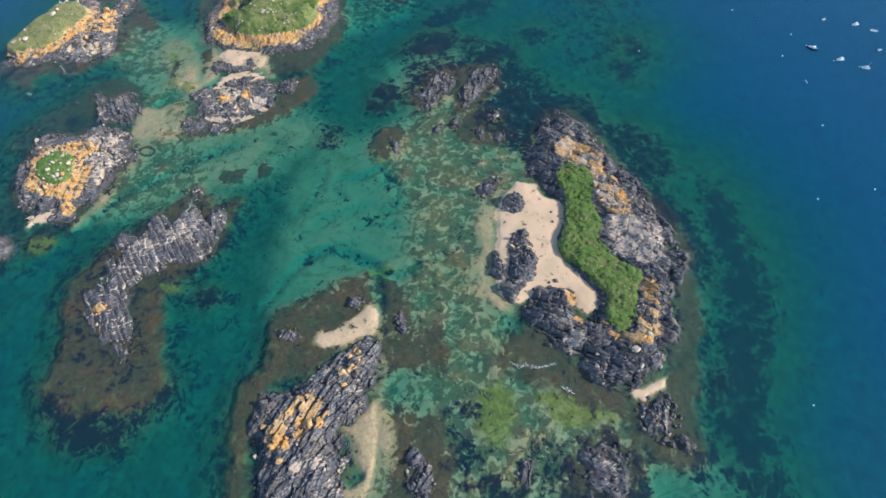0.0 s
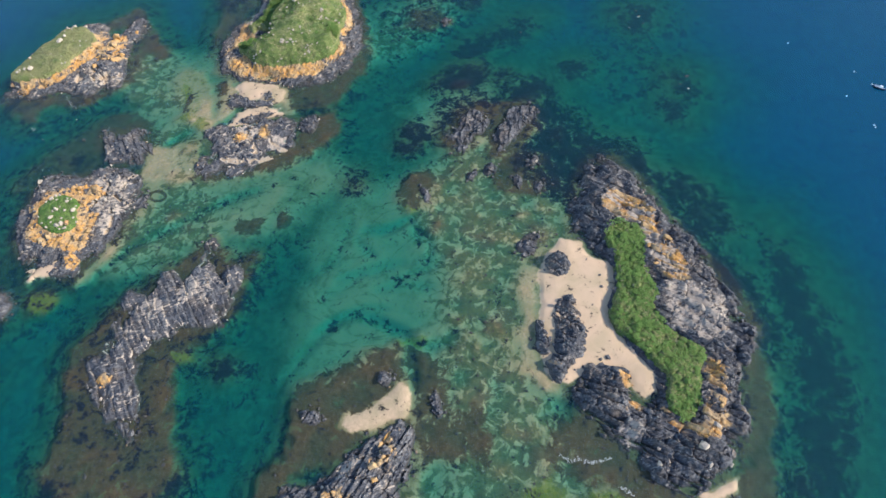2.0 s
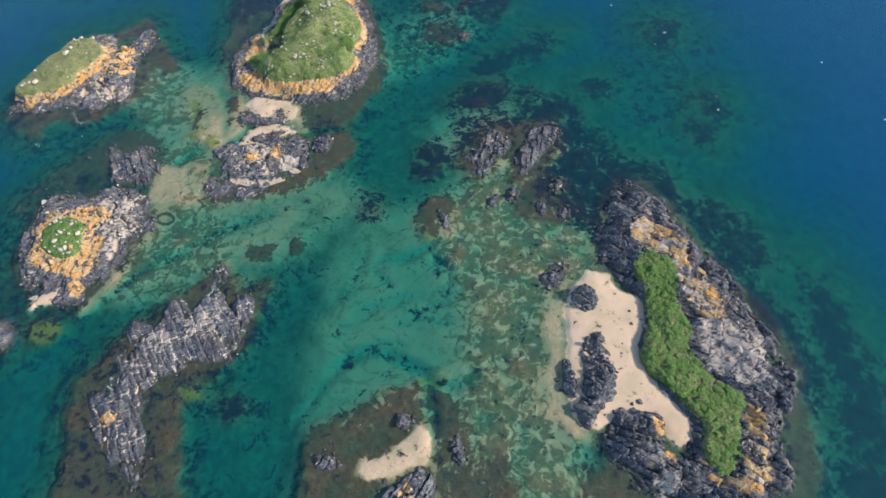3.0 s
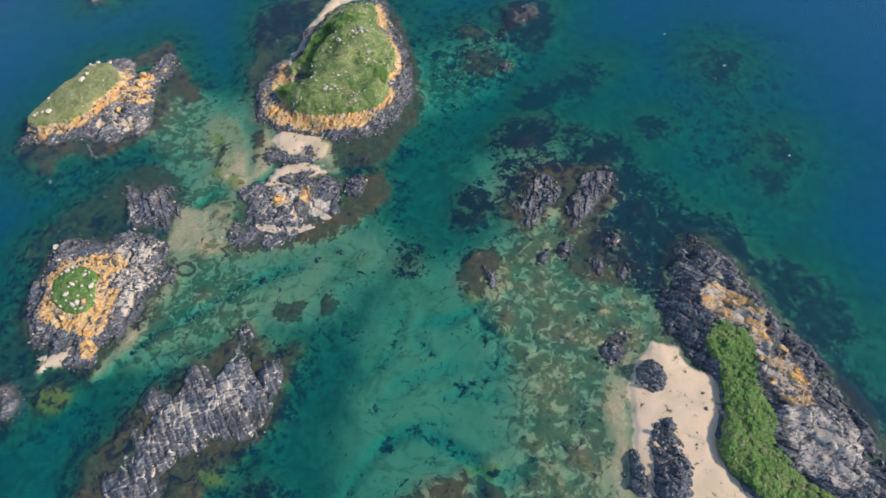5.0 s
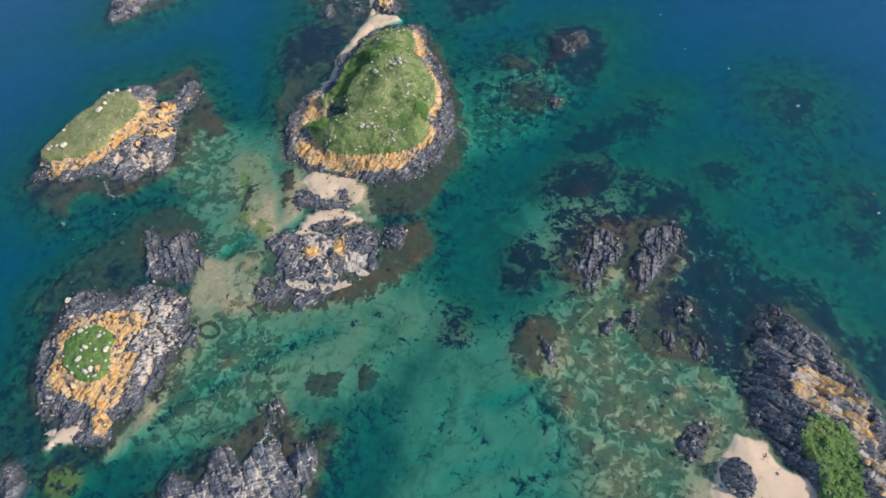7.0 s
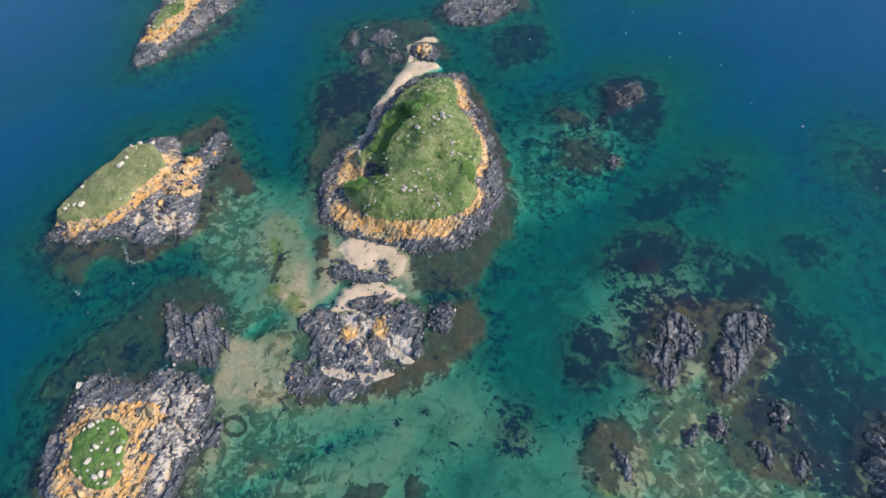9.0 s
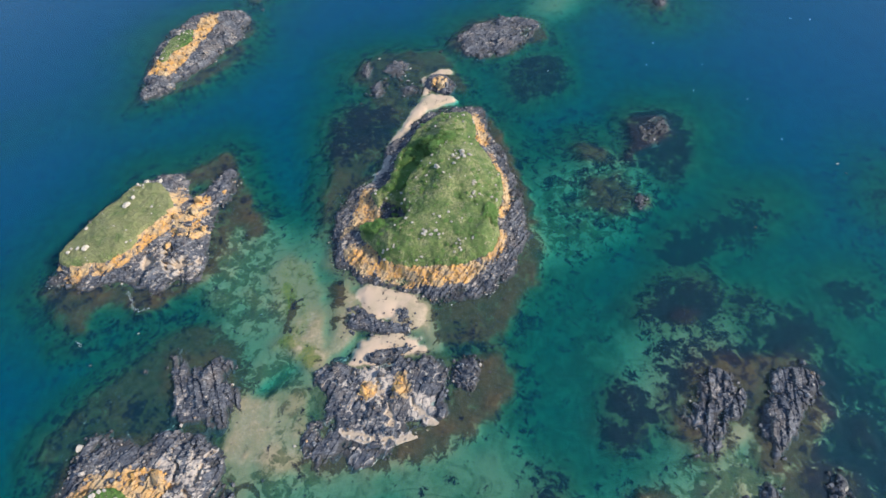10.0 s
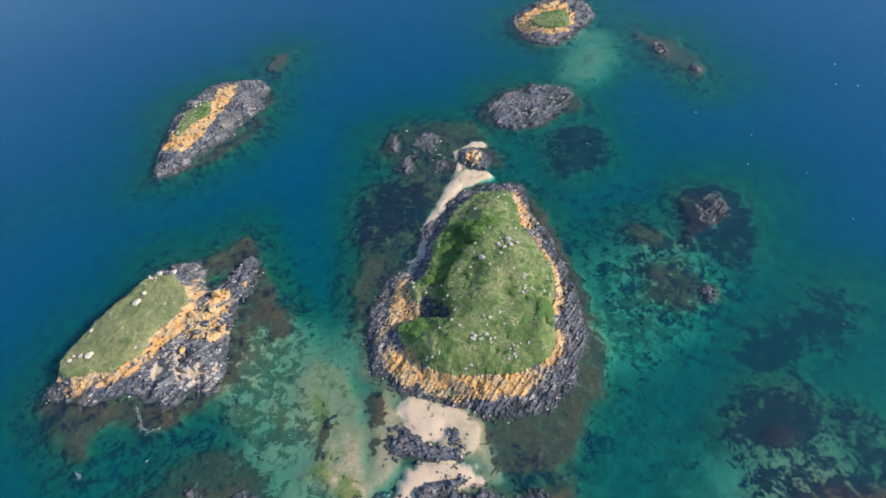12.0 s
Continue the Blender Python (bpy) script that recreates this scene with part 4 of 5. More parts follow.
def sheet(name, xs, ys, z, material, fields, keep=None, smooth=True):
    """A mesh over a grid of places."""
    nx, ny = len(xs), len(ys)
    gx, gy = np.meshgrid(xs, ys)
    co = np.stack([gx, gy, z], -1).reshape(-1, 3)
    k = np.arange(nx * ny).reshape(ny, nx)
    quads = np.stack([k[:-1, :-1], k[:-1, 1:], k[1:, 1:], k[1:, :-1]], -1).reshape(-1, 4)
    fields = {key: value.reshape(-1) for key, value in fields.items()}
    if keep is not None:
        quads = quads[keep.reshape(-1)[quads].any(1)]
        used, quads = np.unique(quads, return_inverse=True)
        quads, co = quads.reshape(-1, 4), co[used]
        fields = {key: value[used] for key, value in fields.items()}
    return raw_mesh(name, co, quads, material, fields, smooth)


def raw_mesh(name, co, faces, material, fields=(), smooth=False):
    mesh, n = bpy.data.meshes.new(name), faces.shape[1]
    mesh.vertices.add(len(co)), mesh.loops.add(faces.size), mesh.polygons.add(len(faces))
    mesh.vertices.foreach_set("co", np.ascontiguousarray(co, np.float32).ravel())
    mesh.loops.foreach_set("vertex_index", np.ascontiguousarray(faces, np.int32).ravel())
    mesh.polygons.foreach_set("loop_start", np.arange(0, faces.size, n, dtype=np.int32))
    mesh.polygons.foreach_set("use_smooth", np.full(len(faces), smooth))
    mesh.update(calc_edges=True)
    for key in fields:
        mesh.attributes.new(key, "FLOAT", "POINT").data.foreach_set("value", np.ascontiguousarray(fields[key], np.float32))
    mesh.materials.append(material)
    return mesh


# ---- sea bed and sea ----
def axis(lo, hi, step):
    out = [300, 600, 1200, 2200, 3600]
    mid = np.arange(lo, hi + step / 2, step)
    return np.r_[[lo - 60 - o for o in out[::-1]], lo - 60, lo - 25, mid, hi + 25, hi + 60, [hi + 60 + o for o in out]]


def bed(x, y):
    """Height of the sea bed and what grows on it."""
    wx, wy = x + 2.2 * fbm(x, y, 22, 11) + 2.5 * fbm(x, y, 6, 15, 3), y + 2.2 * fbm(x, y, 22, 21) + 2.5 * fbm(x, y, 6, 25, 3)
    keys = ("weed", "kelp", "algae", "mottle", "dry", "lines", "bright")
    f = {key: np.zeros(x.shape) for key in keys}
    # distance to the nearest reef, on a coarse grid
    cx, cy = np.arange(-420, 480, 6.0), np.arange(-460, 680, 6.0)
    qx, qy = np.meshgrid(cx, cy)
    reach, far = 150.0, np.full(qx.shape, -150.0)
    for kind, name, level, outline in ZONES:
        if kind in ("rock", "weed", "shallow", "kelp"):
            far = np.maximum(far, near(outline, qx, qy, reach, 0))
    wide = np.stack([np.interp(x[0], cx, row) for row in far])
    far = np.stack([np.interp(y[:, 0], cy, wide[:, k]) for k in range(wide.shape[1])], 1)
    z = -3.2 + np.clip(far, -150, 0) * 0.105 + 1.3 * fbm(x, y, 55, 31)
    for kind, name, level, outline in ZONES:
        if kind == "mid":
            s = near(outline, wx, wy, 40)
            z = np.maximum(z, z + (level + 0.8 * fbm(x, y, 18, 33) - z) * ease(s, -25, 25))
            f["bright"] = np.maximum(f["bright"], 0.2 * ease(s, -25, 25) * (level > -6))
    for kind, name, level, outline in ZONES:
        if kind == "shallow":
            s = near(outline, wx, wy, 34) + 5 * fbm(x, y, 14, 47)
            m = ease(s, -28, 14)
            z = z + (np.maximum(z, level + 0.5 * fbm(x, y, 12, 35)) - z) * m
            f["lines"], f["bright"] = np.maximum(f["lines"], m), np.maximum(f["bright"], m)
    for kind, name, level, outline in ZONES:
        if kind == "mottle":
            m = ease(near(outline, wx, wy, 22), -16, 10)
            f["mottle"], f["bright"] = np.maximum(f["mottle"], m), np.maximum(f["bright"], m)
            z = z + (np.maximum(z, level + 0.9 * fbm(x, y, 9, 37)) - z) * m
    for kind, name, level, outline in ZONES:
        s = near(outline, wx, wy, 26) + (min(4.5, 0.2 * float(np.ptp(outline, 0).min())) * fbm(x, y, 17, 49) if kind in ("weed", "kelp", "algae") else 0)
        if kind == "kelp":
            m = ease(s, -14, 7)
            z = z + (np.maximum(z, level + 0.4 * fbm(x, y, 6, 39)) - z) * m
            f["kelp"] = np.maximum(f["kelp"], 0.92 * m)
        elif kind == "weed":
            span = float(np.clip(np.ptp(outline, 0).min() * 0.3, 2.0, 10.0))
            z = z + (np.maximum(z, level - 0.30 + 0.55 * fbm(x, y, 9, 41)) - z) * ease(s + 2.5 * fbm(x, y, 5, 48, 3), -0.8 * span, 3)
            f["weed"] = np.maximum(f["weed"], (0.86 if span > 5 else 1.15) * ease(s, -span, 0.5 * span))
            z = z + (np.maximum(z, -3.0 + 0.5 * fbm(x, y, 12, 46)) - z) * ease(s, -16, -6) * (1 - f["lines"]) * (1 - f["mottle"])
            f["kelp"] = np.maximum(f["kelp"], 0.42 * ease(s, -24, -9) * ease(z, -0.7, -1.8) * (1 - f["lines"]) * (1 - f["mottle"]))
        elif kind == "algae":
            f["algae"] = np.maximum(f["algae"], ease(s, -5, 4) * (1.0 if level > -0.45 else 0.42))
            z = z + (np.maximum(z, level) - z) * ease(s, -5, 3)
        elif kind == "streaks":
            f["kelp"] = np.maximum(f["kelp"], level * ease(s, -12, 10))
        elif kind == "channel":
            s = near(outline, x + 0.35 * (wx - x), y + 0.35 * (wy - y), 12)
            f["kelp"] = np.maximum(f["kelp"], 0.52 * level * ease(s, -2.2, 1.0))
            z = z - 1.6 * level * ease(s, -4, 2)
        elif kind == "ring":
            s = near(outline, x, y, 26)
            for key in ("weed", "mottle", "kelp"):
                f[key] = f[key] * (1 - ease(s, -4.0, -1.5))
            f["weed"] = np.maximum(f["weed"], 1.5 * ease(np.abs(s + 0.2), 1.1, 0.5))
        elif kind == "rock":
            f["kelp"] = np.maximum(f["kelp"], 0.42 * ease(s, -24, -4) * ease(z, -0.8, -2.2) * (1 - f["lines"]) * (1 - f["mottle"]))
            z = z + (np.maximum(z, -0.4) - z) * ease(s, -6, 0)
    for kind, name, level, outline in ZONES:
        if kind in ("wetsand", "sand"):
            s = near(outline, 0.5 * (x + wx), 0.5 * (y + wy), 10) + 0.4 + 2.2 * fbm(x, y, 7, 44, 4)
            m = ease(s, -3, 3) if kind == "sand" else ease(s + 2.5 * fbm(x, y, 11, 45), -5, 5)
            f["bright"] = np.maximum(f["bright"], ease(s, -3, 1))
            top = -0.08 + 0.4 * fbm(x, y, 9, 43) if kind == "wetsand" else 0.35 + 0.1 * np.clip(s, 0, 9)
            z = z + (np.maximum(z, top) - z) * m
            for key in ("weed", "kelp", "mottle", "lines"):
                f[key] = f[key] * (1 - m * (1.0 if kind == "sand" else 0.75))
            if kind == "wetsand":
                f["dry"] = np.maximum(f["dry"], 0.42 * m)
            else:
                f["dry"] = np.maximum(f["dry"], min(1.0, level) * ease(s, -1.5, 1.5))
    return z, f


LO, HI = (-250, -290), (300, 500)
xs, ys = axis(LO[0], HI[0], 1.0), axis(LO[1], HI[1], 1.0)
gx, gy = np.meshgrid(xs, ys)
BED_Z, bed_fields = bed(gx, gy)
seabed = tagged(new("ground", sheet("ground", xs, ys, BED_Z, SEABED, bed_fields)), "sandy sea bed with brown weed flats and pale beaches", "sea bed", kind="structure")
wet = BED_Z[::2, ::2]
water = tagged(new("water", sheet("water", xs[::2], ys[::2], np.zeros(wet.shape), WATER, {"depth": np.maximum(-wet, 0)})), "clear blue-green sea water over sand and weed", "sea", kind="structure")


def shore_stones(count):
    """Loose stones lying on the weed flats and the mottled shallows, joined."""
    rng = np.random.default_rng(8)
    spots = np.argwhere((bed_fields["weed"] > 0.55) | (bed_fields["mottle"] > 0.7))
    spots = spots[rng.integers(0, len(spots), count)]
    co, faces, at = [], [], 0
    cube = np.array([(a, b, c) for a in (-1, 1) for b in (-1, 1) for c in (-1, 1)], float)
    sides = np.array([(0, 1, 3, 2), (4, 6, 7, 5), (0, 4, 5, 1), (2, 3, 7, 6), (0, 2, 6, 4), (1, 5, 7, 3)])
    for j, i in spots:
        size = 0.22 + 0.6 * rng.random() ** 3
        p = cube * rng.uniform(0.45, 1.0, (8, 1)) * size * rng.uniform(0.6, 1.2, 3)
        a = rng.uniform(0, 6.28)
        p = np.stack([p[:, 0] * np.cos(a) - p[:, 1] * np.sin(a), p[:, 0] * np.sin(a) + p[:, 1] * np.cos(a), p[:, 2] * 0.7], 1)
        co.append(p + (xs[i] + rng.uniform(-0.5, 0.5), ys[j] + rng.uniform(-0.5, 0.5), BED_Z[j, i] + 0.15 * size))
        faces.append(sides + at)
        at += 8
    return tagged(new("shore_stones", raw_mesh("shore_stones", np.concatenate(co), np.concatenate(faces), DARK_STONE)), "dark loose stones on weed flats and shallows", "stones", kind="stuff")


shore_stones(2600)


def bed_height(x, y):
    return BED_Z[int(np.clip(np.searchsorted(ys, y), 0, len(ys) - 1)), int(np.clip(np.searchsorted(xs, x), 0, len(xs) - 1))]


# ---- islands ----
def part(name, mesh, parent, label=""):
    ob = new(name, mesh)
    ob.parent = parent
    ob.matrix_parent_inverse = parent.matrix_basis.inverted()
    return tagged(ob, label)


def stone_meshes(prefix, count, material, seed):
    """Angular boulders, about 1 m across, each a bevelled convex block."""
    rng, made = random.Random(seed), []
    for _ in range(count):
        bm = bmesh.new()
        for k in range(15):
            v = Vector((rng.gauss(0, 1), rng.gauss(0, 1), rng.gauss(0, 1))).normalized()
            bm.verts.new((v.x * rng.uniform(0.42, 0.62), v.y * rng.uniform(0.36, 0.55), v.z * rng.uniform(0.30, 0.42)))
        hull = bmesh.ops.convex_hull(bm, input=bm.verts)
        bmesh.ops.delete(bm, geom=[g for g in hull["geom_interior"] if isinstance(g, bmesh.types.BMVert)], context="VERTS")
        mesh = bpy.data.meshes.new(prefix)
        bm.to_mesh(mesh)
        bm.free()
        mesh.materials.append(material)
        made.append(mesh)
    return made


STONES = {"dark": stone_meshes("boulder", 8, DARK_STONE, 1), "orange": stone_meshes("boulder", 8, ORANGE_STONE, 2), "pale": stone_meshes("boulder", 6, PALE_STONE, 3)}


def of(kind, name):
    return [(level, outline) for k, n, level, outline in ZONES if k == kind and n == name]


def union(kind, name, x, y, reach=12.0):
    out = np.full(x.shape, -reach)
    for _, outline in of(kind, name):
        out = np.maximum(out, near(outline, x, y, reach))
    return out


def rubble_mesh(ax, ay, z, s, t, orange, pale, count, material, grit):
    """Loose stones of half a metre to a metre and a half, joined, spread over the bare rock."""
    rng = np.random.default_rng(count)
    free = np.argwhere((s > -2.0) & (t < 0.0))
    picks = free[rng.integers(0, len(free), count)]
    shapes = [(np.array([v.co for v in m.vertices]), np.array([p.vertices for p in m.polygons])) for m in STONES["dark"]]
    co, faces, cell, org, pal, at = [], [], [], [], [], 0
    for j, i in picks:
        base, tris = shapes[rng.integers(len(shapes))]
        a, size = rng.uniform(0, 6.28), grit * (0.5 + 1.5 * rng.random() ** 2)
        turned = np.stack([base[:, 0] * np.cos(a) - base[:, 1] * np.sin(a), base[:, 0] * np.sin(a) + base[:, 1] * np.cos(a), base[:, 2]], 1) * size * rng.uniform(0.8, 1.4, 3)
        co.append(turned + (ax[i], ay[j], max(z[j, i], -0.3) + 0.18 * size))
        faces.append(tris + at)
        at += len(base)
        n = len(base)
        cell.append(np.full(n, rng.random())), org.append(np.full(n, orange[j, i])), pal.append(np.full(n, 1.0 if rng.random() < 0.07 else min(pale[j, i], 1.0) * 0.8))
    fields = {"cell": np.concatenate(cell), "orange": np.concatenate(org), "pale": np.concatenate(pal)}
    return raw_mesh("rubble", np.concatenate(co), np.concatenate(faces), material, fields)


def turf_height(s, x, y, edge, dome, width):
    return edge + dome * (1 - np.exp(-np.maximum(s, 0) / width)) + 0.36 * dome * fbm(x, y, 26, 65, 3) * ease(s, 0, 6) + 1.1 * fbm(x, y, 12, 61) + 0.35 * fbm(x, y, 2.8, 63, 2)


def island(name, label, top, edge=0.0, dome=0.0, width=12.0, strike=55, rough=1.0, boulders=120, step=0.5, thing="rocky_island", lumps=0.0, lift=0.0, rubble=0, cliff=5.5, tint=1.0, sandy=0.85, length=2.1, ragged=1.0, stone_size=1.0, fresh=0.0, grit=1.0, slab=3.1, sere=0.0, silt=0.0):
    """A rock with its jointed blocks, turf and loose boulders."""
    outline = of("rock", name)[0][1]
    lo, hi = outline.min(0) - 6, outline.max(0) + 6
    ax, ay = np.arange(lo[0], hi[0], step), np.arange(lo[1], hi[1], step)
    x, y = np.meshgrid(ax, ay)
    wx, wy = x + 1.3 * fbm(x, y, 10, 51) + 0.7 * fbm(x, y, 2.5, 53, 2), y + 1.3 * fbm(x, y, 10, 55) + 0.7 * fbm(x, y, 2.5, 57, 2)
    s = near(outline, wx, wy, 12) - (1.0 if edge else 0.0)
    cap = union("turf", name, wx, wy)
    t = np.minimum(cap, -union("notch", name, wx, wy))
    orange, pale = tint * ease(union("orange", name, wx, wy), -3.6, 1.2), sandy * ease(union("pale", name, wx, wy), -3, 2)
    s = s + ragged * float(np.clip(s.max() * 0.3, 0.3, 3.0)) * (fbm(x, y, 11, 97, 4) + 0.06)
    luck, tilt, joint = blocks(x, y, slab, strike, 1.6 * length, 71)
    luck2, tilt2, joint2 = blocks(x, y, 0.52 * slab, strike + 6, 1.5 * length, 81)
    sunk = ease(union("gully", name, x + 0.5 * fbm(x, y, 3, 99, 2), y + 0.5 * fbm(x, y, 3, 98, 2)), -0.8, 0.6) * ease(fbm(x, y, 3.2, 96, 3), -0.22, 0.06)
    gully = ease(fbm(x, y, 13, 67, 4), 0.12, 0.42) * ease(s, 0, 4)
    pale = np.maximum(pale, 0.36 * gully)
    pale = np.maximum(pale, silt * joint * ease(fbm(x, y, 9, 94, 3), -0.35, 0.15))
    slope = float(np.clip(s.max() * 0.8, 2.5, 12))
    body = -1.5 + (2.25 + lift) * ease(s, -3.2, 1.8) + (top - 0.5) * ease(s, 0.3, slope) + 0.125 * slope * fbm(x, y, 9, 69, 3) * (1 - 0.45 * ease(s, 4, 12))
    body = body + ease(s, -2.5, 2.5) * rough * (1.6 * (luck - 0.45) + 2.2 * tilt - 0.55 * joint + 0.25 * (luck2 - 0.5) + 0.42 * tilt2 - 0.10 * joint2 + 1.7 * fbm(x, y, 14, 59)) * (1 - 0.4 * np.minimum(pale, 1)) - 0.9 * gully
    z = body = body * (1 - sunk) + 0.3 * sunk
    pale = np.maximum(pale, 2.6 * sunk)
    if edge:
        rise = ease(t, -cliff, 0.5)
        z = np.maximum(body, body * (1 - rise) + (edge - 0.9 + 1.2 * (luck - 0.5) + 0.8 * tilt + 0.6 * (luck2 - 0.5) - 0.5 * joint2) * rise)
        green = turf_height(cap, x, y, edge, dome, width)
        terrace = edge + 0.6 + 0.9 * fbm(x, y, 7, 62, 3)
        green = green + (np.minimum(green, terrace) - green) * ease(union("hollow", name, wx, wy), -0.8, 2.2)
        z = np.where(t > 1.2, np.minimum(z, green - 0.5), z)
    base = new(thing)
    centre = outline.mean(0)
    base.matrix_basis = Matrix.Translation((centre[0], centre[1], 0))
    tagged(base, label, "island" if edge else "rock", "islands of the archipelago" if edge else "sea rocks")
    part("rock_base", sheet("rock_base", ax, ay, z, rock_material(strike), {"cell": np.clip(luck * 0.5 + luck2 * 0.5, 0, 1), "orange": orange, "pale": pale}, s > -3.0, False), base)
    top_z = z
    if edge:
        rim = ease(t, -0.9, 1.0)
        lawn = green * rim + (z - 0.5) * (1 - rim) + 0.55 * ease(t, 0, 2) * np.maximum(fbm(x, y, 2.2, 95, 2), 0)
        if lumps:
            l1, t1, j1 = blocks(x, y, 3.4, 20, 1.1, 91)
            lawn = lawn + lumps * ease(t, -0.5, 2.0) * (0.5 + 0.9 * l1 - 0.9 * j1 + 0.4 * fbm(x, y, 2.0, 93, 2))
        part("turf", sheet("turf", ax, ay, lawn, TURF, {"fresh": np.full(x.shape, fresh), "sere": np.full(x.shape, sere)}, t > -0.8), base, "green turf cap with heath and grass")
        top_z = np.maximum(z, np.where(t > 0, lawn, -9))
    if rubble:
        part("rubble", rubble_mesh(ax, ay, top_z, s, t, orange, pale, rubble, rock_material(strike), grit), base, "loose broken stones")["kind"] = "stuff"
    rng = random.Random(len(name) * 7 + int(outline[0, 0]))
    tries = made = 0
    while made < boulders and tries < boulders * 30:
        tries += 1
        i, j = rng.randrange(len(ax)), rng.randrange(len(ay))
        if s[j, i] < (-3.0 if tries % 4 == 0 else 0.2) or t[j, i] > -0.3:
            continue
        kind = "orange" if orange[j, i] > rng.uniform(0.2, 0.95) else "pale" if pale[j, i] > 0.5 and rng.random() < 0.5 else "dark"
        if kind == "dark" and edge and rng.random() < 0.35:
            continue
        size = rng.uniform(1.1, 2.6) if kind == "dark" else rng.uniform(1.3, 3.2) if kind == "orange" else rng.uniform(0.8, 1.8)
        size *= stone_size * (1.5 if rng.random() < 0.06 else 1.0)
        stone(base, kind, ax[i], ay[j], max(top_z[j, i], -0.3), size, rng)
        made += 1
    return base, (ax, ay, top_z, t, s)


def stone(parent, kind, x, y, z, size, rng, sink=0.12):
    ob = new("boulder", rng.choice(STONES[kind]))
    ob.parent = parent
    ob.matrix_parent_inverse = parent.matrix_basis.inverted()
    ob.matrix_basis = Matrix.LocRotScale((x, y, z + size * (0.3 - sink)), Euler((rng.uniform(-0.3, 0.3), rng.uniform(-0.3, 0.3), rng.uniform(0, 6.28))), (size * rng.uniform(0.85, 1.3), size, size * rng.uniform(0.8, 1.15)))
    return ob


def ground_of(fieldset, x, y):
    ax, ay, z = fieldset[:3]
    return z[int(np.clip(round((y - ay[0]) / (ay[1] - ay[0])), 0, len(ay) - 1)), int(np.clip(round((x - ax[0]) / (ax[1] - ax[0])), 0, len(ax) - 1))]


def leaves(rng, spots, per, size):
    """Leaf sprays, each a bent pair of triangles, over rounded crowns at the spots (x, y, z, radius, height)."""
    co, faces = [], []
    for x, y, z, r, h in spots:
        n = max(12, int(per * r * r))
        a, u = rng.uniform(0, 2 * np.pi, n), rng.uniform(-0.1, 1, n)
        rr = np.sqrt(1 - np.clip(u, 0, 1) ** 2) * rng.uniform(0.75, 1.12, n)
        c = np.stack([x + r * rr * np.cos(a), y + r * rr * np.sin(a), z + h * np.maximum(u, 0) * rng.uniform(0.8, 1.15, n)], 1)
        d = rng.normal(0, 1, (3, n, 3)) * size
        d[:, :, 2] *= 0.22
        k = len(co) and sum(len(q) for q in co)
        co.append(np.concatenate([c, c + d[0], c + d[1], c + d[2]]))
        i = np.arange(n) + k
        faces.append(np.concatenate([np.stack([i, i + n, i + 2 * n], 1), np.stack([i, i + 2 * n, i + 3 * n], 1)]))
    return np.concatenate(co), np.concatenate(faces)


def scatter(rng, outline, count, fieldset, gap):
    """Random places within an outline, at least gap apart, on the island's surface."""
    lo, hi, found = outline.min(0), outline.max(0), []
    for _ in range(count * 25):
        p = np.array([rng.uniform(lo[0], hi[0]), rng.uniform(lo[1], hi[1])])
        if len(found) < count and inside(outline, p[:1], p[1:])[0] > 0.6 and all((p[0] - q[0]) ** 2 + (p[1] - q[1]) ** 2 > gap * gap for q in found):
            found.append((p[0], p[1], ground_of(fieldset, *p)))
    return found


dice = np.random.default_rng(5)
east, east_f = island("east", "dark jointed rock island with a green thicket beside a pale beach", 4.2, 3.4, 0.6, 5, strike=-50, boulders=110, rubble=160, ragged=1.9, rough=1.45, length=2.3, lumps=0.9, tint=0.62, sandy=0.70)
spots = [(x, y, z - 0.5, r, 0.35 + 0.45 * r) for x, y, z in scatter(random.Random(3), of("turf", "east")[0][1], 620, east_f, 1.15) for r in (dice.uniform(0.5, 1.6),)]
tagged(part("thicket", raw_mesh("thicket", *leaves(dice, spots, 52, 0.34), LEAF), east, "dense green thicket of low bushes"), kind="stuff")
main, main_f = island("main", "large green-topped island ringed by orange lichen rocks", 3.2, 6.0, 13.0, 18, strike=40, boulders=300, rough=0.5, rubble=5200, cliff=4.0, stone_size=0.5, grit=0.6, sandy=1.1, slab=1.9, sere=0.12)
left, left_f = island("left", "long island with a sloping green top and orange cliff", 4.0, 7.5, 2.5, 8, strike=35, boulders=220, rubble=400, cliff=3.0, silt=0.7, sandy=0.5, tint=0.85, rough=0.6, slab=2.3, sere=0.6, length=2.4, stone_size=0.8, ragged=1.4)
knob, knob_f = island("knob", "low rock island with a small green knoll and orange boulders", 2.8, 5.5, 1.2, 6, strike=50, boulders=240, rubble=500, sandy=0.6, silt=0.6, rough=0.65, length=2.0, ragged=1.7, fresh=0.8)
nw, nw_f = island("north_west", "small rock island with orange lichen and a grass top", 4.0, 6.0, 1.2, 6, strike=35, boulders=160, rubble=500)
far_isle, far_f = island("far_north", "distant rock islet with a small grass top", 3.5, 6.0, 1.0, 6, strike=20, boulders=90, rubble=250)
south, south_f = island("south", "dark slabby rock ridge with orange boulders", 4.5, tint=0.72, strike=40, boulders=110, rubble=200, rough=0.95, ragged=1.6)
west, west_f = island("west", "ribbed grey rock ridge rising from brown weed", 2.4, sandy=0.62, silt=0.75, strike=-74, boulders=60, rubble=120, rough=0.58, length=2.2, ragged=0.7)
middle, middle_f = island("middle", "low dark rock with sandy gullies and orange boulders", 1.5, sandy=0.85, silt=1.0, strike=50, boulders=110, rubble=250, rough=0.42, ragged=1.7)
